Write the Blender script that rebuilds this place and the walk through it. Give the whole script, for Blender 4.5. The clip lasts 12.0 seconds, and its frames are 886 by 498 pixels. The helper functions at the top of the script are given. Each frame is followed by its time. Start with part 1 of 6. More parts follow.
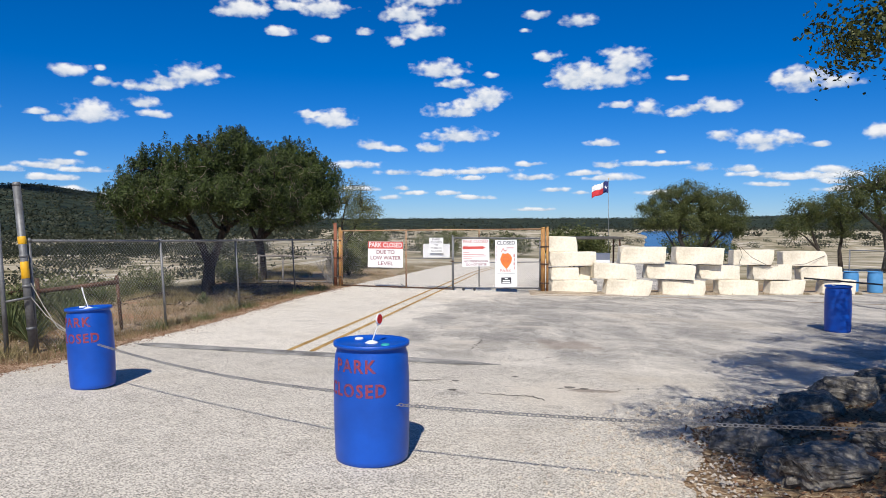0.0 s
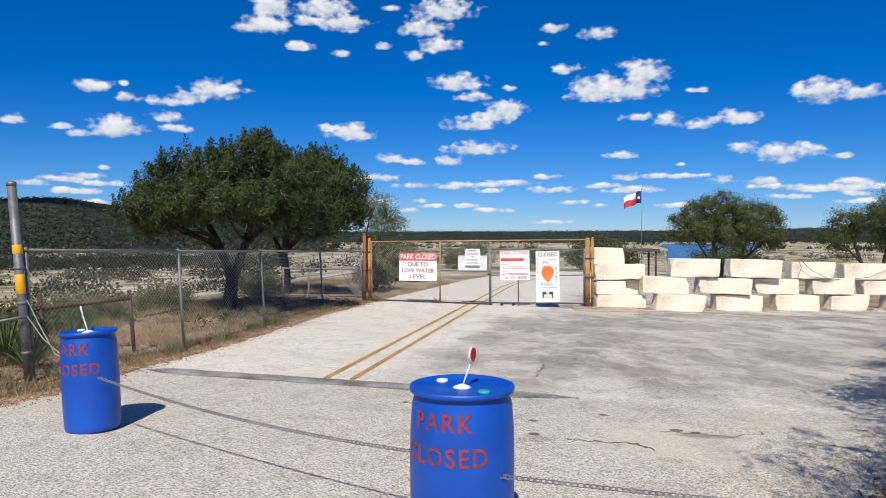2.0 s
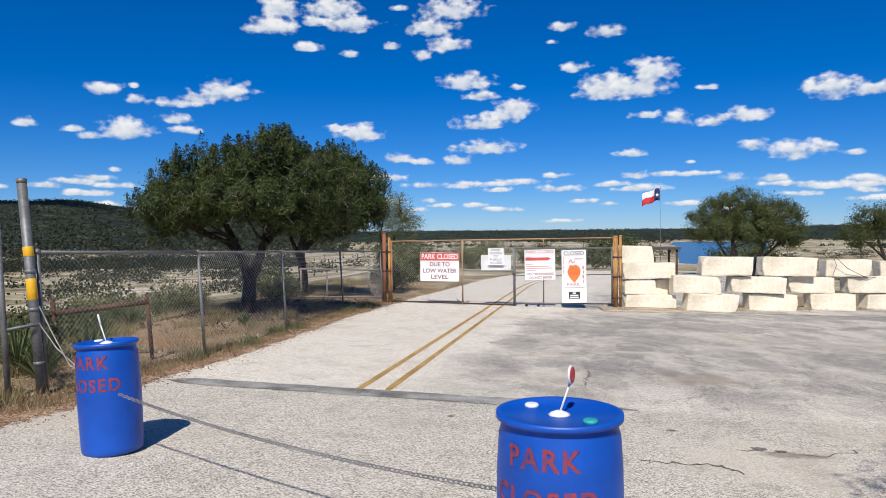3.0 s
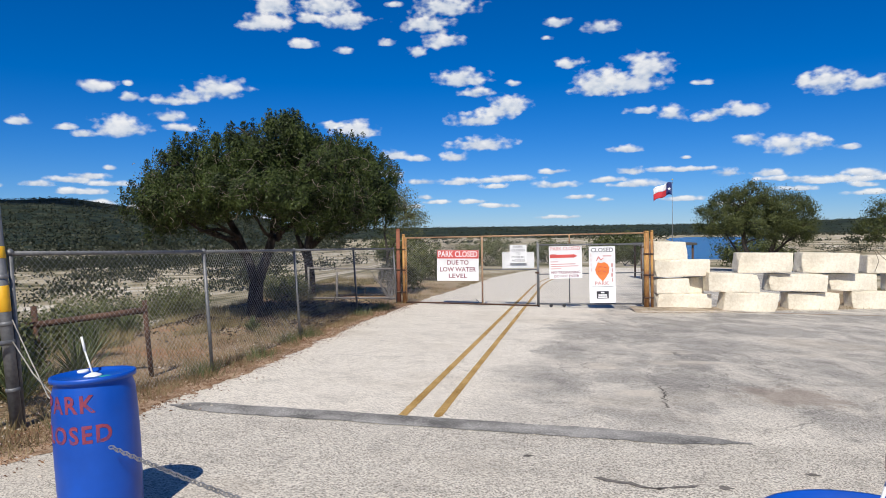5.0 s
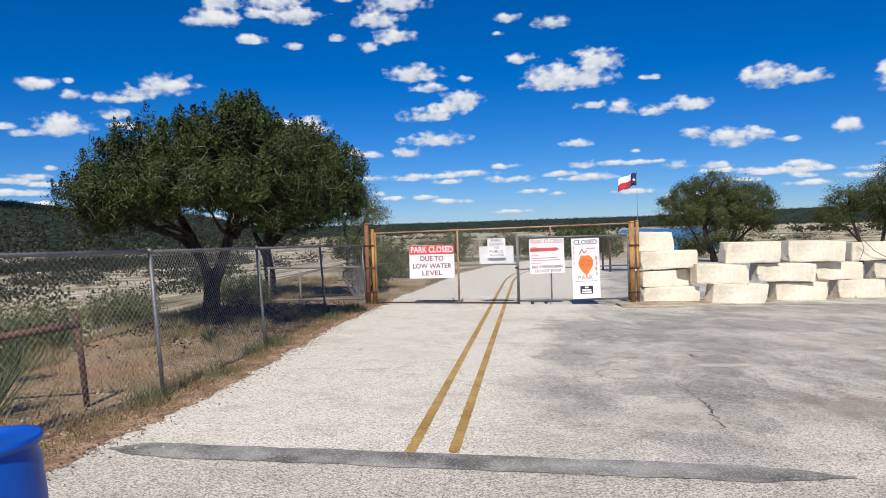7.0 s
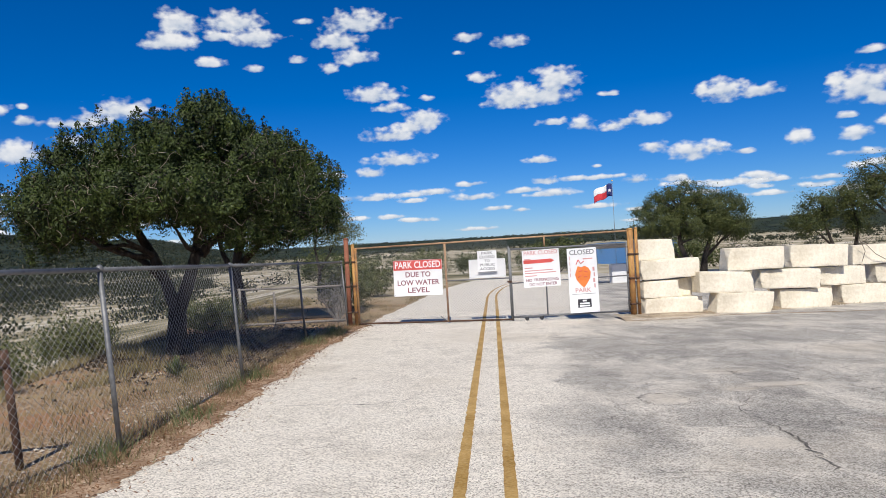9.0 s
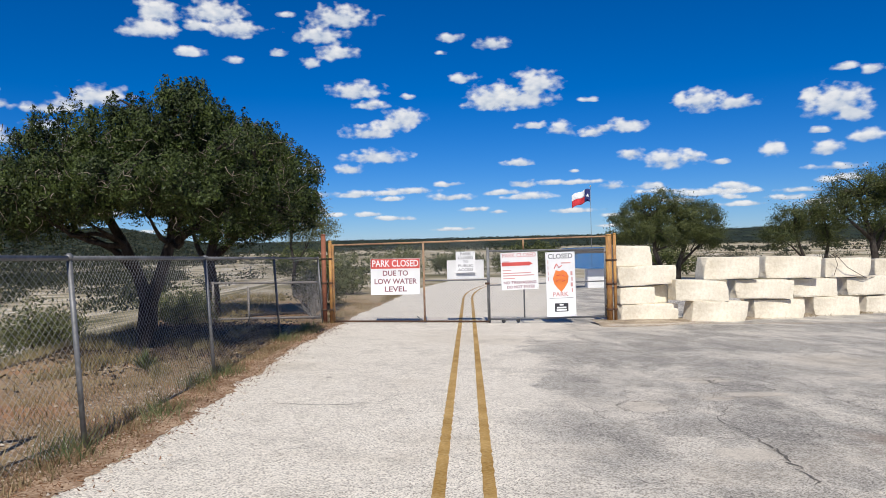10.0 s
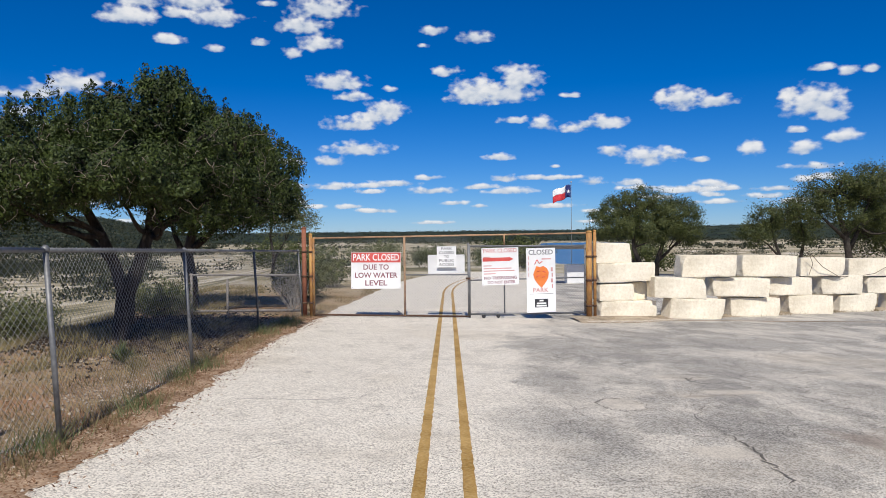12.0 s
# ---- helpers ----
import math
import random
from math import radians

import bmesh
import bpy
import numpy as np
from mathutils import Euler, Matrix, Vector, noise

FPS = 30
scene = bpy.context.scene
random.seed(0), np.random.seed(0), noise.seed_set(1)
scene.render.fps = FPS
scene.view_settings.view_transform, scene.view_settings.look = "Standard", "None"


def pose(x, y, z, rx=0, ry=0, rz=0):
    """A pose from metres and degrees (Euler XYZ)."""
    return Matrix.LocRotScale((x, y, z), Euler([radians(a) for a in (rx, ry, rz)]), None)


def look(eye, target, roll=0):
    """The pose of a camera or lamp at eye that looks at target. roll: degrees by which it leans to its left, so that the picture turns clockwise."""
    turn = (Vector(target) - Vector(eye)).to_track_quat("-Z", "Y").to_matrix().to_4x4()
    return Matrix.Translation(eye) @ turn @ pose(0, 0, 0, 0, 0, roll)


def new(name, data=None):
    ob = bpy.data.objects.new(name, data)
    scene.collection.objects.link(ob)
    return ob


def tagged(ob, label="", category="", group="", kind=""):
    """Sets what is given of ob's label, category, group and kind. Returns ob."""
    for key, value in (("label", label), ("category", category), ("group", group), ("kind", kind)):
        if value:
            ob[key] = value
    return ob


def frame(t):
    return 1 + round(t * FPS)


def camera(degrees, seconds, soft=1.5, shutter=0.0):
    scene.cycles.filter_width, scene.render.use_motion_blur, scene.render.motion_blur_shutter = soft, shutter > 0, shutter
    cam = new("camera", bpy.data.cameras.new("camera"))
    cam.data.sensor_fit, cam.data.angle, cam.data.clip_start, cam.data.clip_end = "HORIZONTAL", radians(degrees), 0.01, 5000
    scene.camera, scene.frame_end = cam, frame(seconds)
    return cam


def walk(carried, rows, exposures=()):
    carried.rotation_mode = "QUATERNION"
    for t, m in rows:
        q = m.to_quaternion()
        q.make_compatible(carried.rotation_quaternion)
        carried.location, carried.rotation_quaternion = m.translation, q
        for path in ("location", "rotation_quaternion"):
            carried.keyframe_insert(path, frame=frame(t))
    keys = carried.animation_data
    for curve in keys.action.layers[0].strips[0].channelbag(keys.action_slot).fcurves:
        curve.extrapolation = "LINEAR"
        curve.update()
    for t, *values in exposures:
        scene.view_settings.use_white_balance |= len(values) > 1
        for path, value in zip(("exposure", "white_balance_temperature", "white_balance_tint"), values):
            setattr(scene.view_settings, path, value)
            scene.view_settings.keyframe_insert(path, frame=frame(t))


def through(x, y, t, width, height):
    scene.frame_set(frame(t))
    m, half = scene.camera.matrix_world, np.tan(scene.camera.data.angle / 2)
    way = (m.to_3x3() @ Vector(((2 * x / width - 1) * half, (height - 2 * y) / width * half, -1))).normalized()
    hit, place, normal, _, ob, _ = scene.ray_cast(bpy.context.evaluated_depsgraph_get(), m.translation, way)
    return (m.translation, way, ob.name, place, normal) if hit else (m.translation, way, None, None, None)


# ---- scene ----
cam = camera(63.9, 12.0, soft=0.8)
PATH = [
    (0, pose(-0.682, -1.375, 1.895, 87.78, 0.08, 2.90)),
    (0.5, pose(-0.788, -0.998, 1.887, 87.92, 0.08, 2.98)),
    (1, pose(-1.000, -0.573, 1.863, 88.14, 0.18, 3.24)),
    (1.5, pose(-1.153, -0.238, 1.847, 88.48, 0.11, 3.74)),
    (2, pose(-1.352, 0.189, 1.809, 88.82, 0.12, 4.36)),
    (2.5, pose(-1.563, 0.536, 1.807, 88.72, 0.05, 4.86)),
    (3, pose(-1.812, 0.864, 1.795, 88.78, 0.49, 5.10)),
    (5, pose(-2.588, 2.29, 1.782, 88.51, 0.79, 4.77)),
    (5.5, pose(-2.795, 2.70, 1.757, 88.61, 1.07, 4.04)),
    (6, pose(-2.970, 3.06, 1.741, 88.57, 1.49, 3.35)),
    (6.5, pose(-3.076, 3.41, 1.739, 88.39, 1.83, 2.49)),
    (7, pose(-3.186, 3.74, 1.728, 88.11, 1.81, 1.11)),
    (9, pose(-3.720, 5.149, 1.605, 89.48, 3.32, -1.64)),
    (9.5, pose(-3.779, 5.265, 1.606, 89.71, 1.95, -3.15)),
    (10, pose(-3.785, 5.284, 1.608, 89.38, 1.39, -3.58)),
    (10.5, pose(-3.770, 5.288, 1.624, 88.82, 1.05, -3.44)),
    (11, pose(-3.770, 5.286, 1.629, 88.78, 0.92, -3.45)),
    (11.5, pose(-3.787, 5.292, 1.633, 88.74, 0.74, -4.18)),
    (12, pose(-3.805, 5.296, 1.638, 88.82, 0.60, -5.16)),
]
walk(cam, PATH, exposures=[(0.0, 0.1), (3.0, 0.05), (5.5, 0.02), (9.0, 0.0), (12.0, -0.05)])

# ---- light ----
SUN_ELEVATION = 48.0
sun_way = Vector((0.04, math.cos(radians(SUN_ELEVATION)), -math.sin(radians(SUN_ELEVATION))))
sun_data = bpy.data.lights.new("sun", "SUN")
sun_data.energy, sun_data.angle, sun_data.color = 4.9, radians(0.53), (1.0, 0.95, 0.87)
sun = new("sun", sun_data)
sun.matrix_world = look((0, -30, 40), Vector((0, -30, 40)) + sun_way)

world = bpy.data.worlds.new("sky")
scene.world = world
world.use_nodes = True
wt = world.node_tree
sky = wt.nodes.new("ShaderNodeTexSky")
sky.sky_type, sky.sun_disc = "NISHITA", False
sky.sun_elevation, sky.sun_rotation = radians(SUN_ELEVATION), radians(183)
sky.air_density, sky.dust_density, sky.ozone_density, sky.altitude = 1.0, 0.0, 5.0, 1500
clear = wt.nodes.new("ShaderNodeMix")
clear.data_type, clear.blend_type = "RGBA", "MULTIPLY"
clear.inputs[0].default_value, clear.inputs[7].default_value = 1.0, (0.67, 0.845, 1.2, 1)
deep = wt.nodes.new("ShaderNodeHueSaturation")
deep.inputs["Saturation"].default_value = 1.21
wt.links.new(sky.outputs[0], clear.inputs[6])
wt.links.new(clear.outputs[2], deep.inputs["Color"])
wt.links.new(deep.outputs[0], wt.nodes["Background"].inputs[0])
wt.nodes["Background"].inputs[1].default_value = 0.074


# ---- materials ----
def nodes_of(name):
    m = bpy.data.materials.new(name)
    m.use_nodes = True
    return m, m.node_tree, m.node_tree.nodes["Principled BSDF"]


def noise_of(nt, scale, detail=4.0, rough=0.55, coord="Object", stretch=(1, 1, 1), distort=0.0):
    tc = nt.nodes.new("ShaderNodeTexCoord")
    mp = nt.nodes.new("ShaderNodeMapping")
    mp.inputs["Scale"].default_value = stretch
    n = nt.nodes.new("ShaderNodeTexNoise")
    n.inputs["Scale"].default_value, n.inputs["Detail"].default_value = scale, detail
    n.inputs["Roughness"].default_value, n.inputs["Distortion"].default_value = rough, distort
    nt.links.new(tc.outputs[coord], mp.inputs[0])
    nt.links.new(mp.outputs[0], n.inputs["Vector"])
    return n.outputs["Fac"]


def ramp_of(nt, fac, stops):
    r = nt.nodes.new("ShaderNodeValToRGB")
    while len(r.color_ramp.elements) < len(stops):
        r.color_ramp.elements.new(0.5)
    for e, (p, c) in zip(r.color_ramp.elements, stops):
        e.position, e.color = p, (*c, 1) if len(c) == 3 else c
    nt.links.new(fac, r.inputs[0])
    return r.outputs[0]


def mixed(nt, fac, a, b, how="MIX"):
    x = nt.nodes.new("ShaderNodeMix")
    x.data_type, x.blend_type = "RGBA", how
    for socket, v in ((x.inputs[0], fac), (x.inputs[6], a), (x.inputs[7], b)):
        if isinstance(v, (int, float)):
            socket.default_value = v
        elif isinstance(v, tuple):
            socket.default_value = (*v, 1)
        else:
            nt.links.new(v, socket)
    return x.outputs[2]


def value_of(nt, op, a, b=0.0, c=0.0, clamp=False):
    x = nt.nodes.new("ShaderNodeMath")
    x.operation, x.use_clamp = op, clamp
    for socket, v in zip(x.inputs, (a, b, c)):
        if isinstance(v, (int, float)):
            socket.default_value = v
        else:
            nt.links.new(v, socket)
    return x.outputs[0]


def band(nt, v, low, high):
    x = nt.nodes.new("ShaderNodeMapRange")
    x.interpolation_type = "SMOOTHSTEP"
    nt.links.new(v, x.inputs[0])
    x.inputs[1].default_value, x.inputs[2].default_value = low, high
    return x.outputs[0]


def bumped(nt, bsdf, height, strength, distance):
    b = nt.nodes.new("ShaderNodeBump")
    b.inputs["Strength"].default_value, b.inputs["Distance"].default_value = strength, distance
    nt.links.new(height, b.inputs["Height"])
    nt.links.new(b.outputs[0], bsdf.inputs["Normal"])


def plain(name, colours, scale=20, rough=0.6, metal=0.0, bump=0.1, coarse=None, spec=0.5, stretch=(1, 1, 1)):
    """Two or three colours mixed by fine noise, broken by a second, coarser one."""
    m, nt, b = nodes_of(name)
    fine = noise_of(nt, scale, 6, 0.6, stretch=stretch)
    n = len(colours)
    c = ramp_of(nt, fine, [(0.3 + 0.4 * i / max(1, n - 1), k) for i, k in enumerate(colours)])
    big = noise_of(nt, coarse or scale / 8, 3, 0.5)
    c = mixed(nt, 0.35, c, ramp_of(nt, big, [(0.35, tuple(v * 0.6 for v in colours[0])), (0.65, tuple(min(1, v * 1.15) for v in colours[-1]))]))
    nt.links.new(c, b.inputs["Base Color"])
    b.inputs["Roughness"].default_value, b.inputs["Metallic"].default_value = rough, metal
    b.inputs["Specular IOR Level"].default_value = spec
    if bump:
        bumped(nt, b, fine, bump, 0.4 / scale)
    return m


def leaf_material(name, colours, rough=0.55, through=0.25):
    m, nt, b = nodes_of(name)
    g = nt.nodes.new("ShaderNodeNewGeometry")
    c = ramp_of(nt, g.outputs["Random Per Island"], [(i / max(1, len(colours) - 1), k) for i, k in enumerate(colours)])
    big = noise_of(nt, 2.6, 4)
    c = mixed(nt, 0.55, c, ramp_of(nt, big, [(0.35, tuple(v * 0.55 for v in colours[0])), (0.7, colours[-1])]))
    nt.links.new(c, b.inputs["Base Color"])
    b.inputs["Roughness"].default_value = rough
    b.inputs["Specular IOR Level"].default_value = 0.3
    t = nt.nodes.new("ShaderNodeBsdfTranslucent")
    nt.links.new(c, t.inputs[0])
    s = nt.nodes.new("ShaderNodeMixShader")
    s.inputs[0].default_value = through
    nt.links.new(b.outputs[0], s.inputs[1])
    nt.links.new(t.outputs[0], s.inputs[2])
    nt.links.new(s.outputs[0], nt.nodes["Material Output"].inputs[0])
    return m


def position(nt):
    g = nt.nodes.new("ShaderNodeNewGeometry")
    s = nt.nodes.new("ShaderNodeSeparateXYZ")
    nt.links.new(g.outputs["Position"], s.inputs[0])
    return s.outputs


def chip_seal(name):
    """Bleached chip seal: pale stones in grey binder, worn patches and dirt."""
    m, nt, b = nodes_of(name)
    cells = nt.nodes.new("ShaderNodeTexVoronoi")
    cells.inputs["Scale"].default_value = 95
    tc = nt.nodes.new("ShaderNodeTexCoord")
    nt.links.new(tc.outputs["Object"], cells.inputs["Vector"])
    one = nt.nodes.new("ShaderNodeSeparateColor")
    nt.links.new(cells.outputs["Color"], one.inputs[0])
    stones = value_of(nt, "ADD", value_of(nt, "MULTIPLY", one.outputs[0], 0.62), value_of(nt, "MULTIPLY", noise_of(nt, 62, 6, 0.85), 0.52))
    c = ramp_of(nt, stones, [(0.26, (0.28, 0.255, 0.215)), (0.41, (0.54, 0.5, 0.435)), (0.55, (0.74, 0.69, 0.61)), (0.76, (0.88, 0.835, 0.745))])
    p = position(nt)
    wander = noise_of(nt, 0.45, 5, 0.6)
    east = value_of(nt, "ADD", value_of(nt, "SUBTRACT", p[0], value_of(nt, "MULTIPLY_ADD", p[1], 0.23, -2.3)), value_of(nt, "MULTIPLY", value_of(nt, "SUBTRACT", wander, 0.5), 2.6))
    old = band(nt, east, -3.3, -2.2)
    mottle = band(nt, noise_of(nt, 0.95, 8, 0.68, stretch=(1, 0.6, 1), distort=0.35), 0.38, 0.62)
    near_gate = band(nt, p[1], 7.5, 10.5)
    worn = value_of(nt, "MULTIPLY", value_of(nt, "MULTIPLY", old, value_of(nt, "MULTIPLY_ADD", mottle, 0.72, 0.34)), near_gate)
    torn = value_of(nt, "MULTIPLY", value_of(nt, "SUBTRACT", noise_of(nt, 2.3, 6, 0.7), 0.5), 2.4)

    def spot(x0, y0, rx, ry):
        """A ragged patch round a place of the plan."""
        dx = value_of(nt, "DIVIDE", value_of(nt, "SUBTRACT", p[0], x0), rx)
        dy = value_of(nt, "DIVIDE", value_of(nt, "SUBTRACT", p[1], y0), ry)
        r = value_of(nt, "SQRT", value_of(nt, "ADD", value_of(nt, "MULTIPLY", dx, dx), value_of(nt, "MULTIPLY", dy, dy)))
        return band(nt, value_of(nt, "ADD", r, torn), 1.3, 0.6)

    def spots_of(rows):
        total = None
        for row in rows:
            one_spot = spot(*row)
            total = one_spot if total is None else value_of(nt, "MAXIMUM", total, one_spot)
        return total

    dark_spots = spots_of(((-1.6, 14.4, 0.42, 1.0), (-0.7, 17.6, 0.9, 1.7), (-0.95, 12.0, 0.5, 0.55), (-0.45, 11.1, 0.28, 1.1), (1.3, 15.6, 0.9, 1.1), (-1.0, 6.87, 0.22, 0.13), (0.15, 6.4, 0.12, 0.1), (3.2, 18.2, 1.6, 1.2)))
    worn = value_of(nt, "MAXIMUM", worn, value_of(nt, "MULTIPLY", dark_spots, 0.85))
    c = mixed(nt, value_of(nt, "MULTIPLY", worn, 0.9), c, ramp_of(nt, stones, [(0.26, (0.09, 0.086, 0.08)), (0.5, (0.235, 0.225, 0.208)), (0.8, (0.49, 0.47, 0.435))]))
    street = value_of(nt, "MULTIPLY", band(nt, value_of(nt, "ADD", p[1], value_of(nt, "MULTIPLY", p[0], 0.115)), 9.1, 8.6), 0.62)
    c = mixed(nt, street, c, ramp_of(nt, stones, [(0.3, (0.15, 0.138, 0.12)), (0.52, (0.4, 0.375, 0.33)), (0.8, (0.7, 0.66, 0.585))]))
    pale_spots = spots_of(((-1.0, 10.98, 0.27, 0.2), (-1.15, 12.82, 0.24, 0.34), (-0.15, 13.25, 0.2, 0.13), (0.45, 13.5, 0.42, 0.12), (0.2, 14.5, 0.4, 0.2), (0.3, 7.0, 0.8, 0.7)))
    c = mixed(nt, value_of(nt, "MULTIPLY", pale_spots, 0.55), c, (0.64, 0.585, 0.5))
    red_dust = spots_of(((0.85, 11.1, 0.6, 0.6), (0.75, 7.3, 0.3, 0.1)))
    c = mixed(nt, value_of(nt, "MULTIPLY", red_dust, 0.6), c, (0.24, 0.19, 0.155))
    bend = nt.nodes.new("ShaderNodeVectorMath")
    bend.operation = "MULTIPLY_ADD"
    wobble = nt.nodes.new("ShaderNodeTexNoise")
    wobble.inputs["Scale"].default_value, wobble.inputs["Detail"].default_value = 2.4, 5
    nt.links.new(tc.outputs["Object"], wobble.inputs["Vector"])
    nt.links.new(wobble.outputs["Color"], bend.inputs[0])
    bend.inputs[1].default_value = (0.5, 0.5, 0.0)
    nt.links.new(tc.outputs["Object"], bend.inputs[2])
    plates = nt.nodes.new("ShaderNodeTexVoronoi")
    plates.feature = "DISTANCE_TO_EDGE"
    plates.inputs["Scale"].default_value = 1.15
    nt.links.new(bend.outputs[0], plates.inputs["Vector"])
    split = value_of(nt, "MULTIPLY", band(nt, plates.outputs["Distance"], 0.012, 0.003), band(nt, noise_of(nt, 0.8, 3), 0.5, 0.62))
    c = mixed(nt, value_of(nt, "MULTIPLY", value_of(nt, "MULTIPLY", split, value_of(nt, "MULTIPLY", old, near_gate)), 0.7), c, (0.09, 0.085, 0.08))
    dust = band(nt, noise_of(nt, 0.35, 5, 0.6, stretch=(0.6, 1, 1)), 0.52, 0.7)
    c = mixed(nt, value_of(nt, "MULTIPLY", dust, 0.5), c, (0.58, 0.52, 0.43))
    spots = band(nt, noise_of(nt, 3.2, 3, 0.5, stretch=(1, 0.7, 1)), 0.7, 0.76)
    c = mixed(nt, value_of(nt, "MULTIPLY", spots, 0.5), c, (0.12, 0.11, 0.1))
    c = mixed(nt, 1.0, c, ramp_of(nt, noise_of(nt, 2.1, 8, 0.75), [(0.33, (0.78, 0.76, 0.73)), (0.5, (0.99, 0.965, 0.925)), (0.68, (1.0, 0.985, 0.955))]), "MULTIPLY")
    nt.links.new(c, b.inputs["Base Color"])
    b.inputs["Roughness"].default_value, b.inputs["Specular IOR Level"].default_value = 0.9, 0.2
    bumped(nt, b, stones, 0.6, 0.012)
    return m


def terrain_material():
    m, nt, b = nodes_of("dry ground")
    p = position(nt)
    grain = noise_of(nt, 26, 6, 0.7)
    soil = ramp_of(nt, grain, [(0.32, (0.09, 0.06, 0.035)), (0.5, (0.29, 0.19, 0.11)), (0.66, (0.6, 0.49, 0.34))])
    red = band(nt, noise_of(nt, 0.5, 4), 0.48, 0.62)
    soil = mixed(nt, value_of(nt, "MULTIPLY", red, 0.6), soil, (0.38, 0.19, 0.1))
    dry = band(nt, noise_of(nt, 1.1, 5, 0.65), 0.5, 0.62)
    soil = mixed(nt, value_of(nt, "MULTIPLY", dry, 0.6), soil, (0.34, 0.26, 0.135))
    bed = ramp_of(nt, noise_of(nt, 0.07, 9, 0.72, stretch=(0.9, 1.1, 1), distort=0.4), [(0.33, (0.055, 0.062, 0.028)), (0.42, (0.17, 0.15, 0.08)), (0.49, (0.34, 0.29, 0.19)), (0.55, (0.46, 0.4, 0.29)), (0.64, (0.66, 0.61, 0.52))])
    reach = nt.nodes.new("ShaderNodeVectorMath")
    reach.operation = "LENGTH"
    g = nt.nodes.new("ShaderNodeNewGeometry")
    nt.links.new(g.outputs["Position"], reach.inputs[0])
    far = reach.outputs["Value"]
    c = mixed(nt, band(nt, far, 24, 46), soil, bed)
    woods = ramp_of(nt, noise_of(nt, 0.03, 9, 0.74), [(0.36, (0.008, 0.014, 0.011)), (0.48, (0.02, 0.03, 0.02)), (0.58, (0.042, 0.052, 0.03)), (0.7, (0.11, 0.1, 0.065))])
    west = band(nt, value_of(nt, "DIVIDE", value_of(nt, "MULTIPLY", p[0], -1.0), value_of(nt, "MAXIMUM", p[1], 1.0)), 0.22, 0.38)
    ragged = value_of(nt, "MULTIPLY", value_of(nt, "SUBTRACT", noise_of(nt, 0.012, 5, 0.6), 0.5), 260.0)
    c = mixed(nt, band(nt, value_of(nt, "ADD", value_of(nt, "MULTIPLY_ADD", west, 480.0, far), ragged), 900, 1040), c, woods)
    nt.links.new(c, b.inputs["Base Color"])
    b.inputs["Roughness"].default_value, b.inputs["Specular IOR Level"].default_value = 0.95, 0.1
    bumped(nt, b, grain, 0.6, 0.04)
    return m


def water_material():
    m, nt, b = nodes_of("lake water")
    b.inputs["Base Color"].default_value = (0.02, 0.09, 0.19, 1)
    b.inputs["Roughness"].default_value = 0.22
    bumped(nt, b, noise_of(nt, 0.8, 5, 0.6), 0.5, 0.3)
    return m


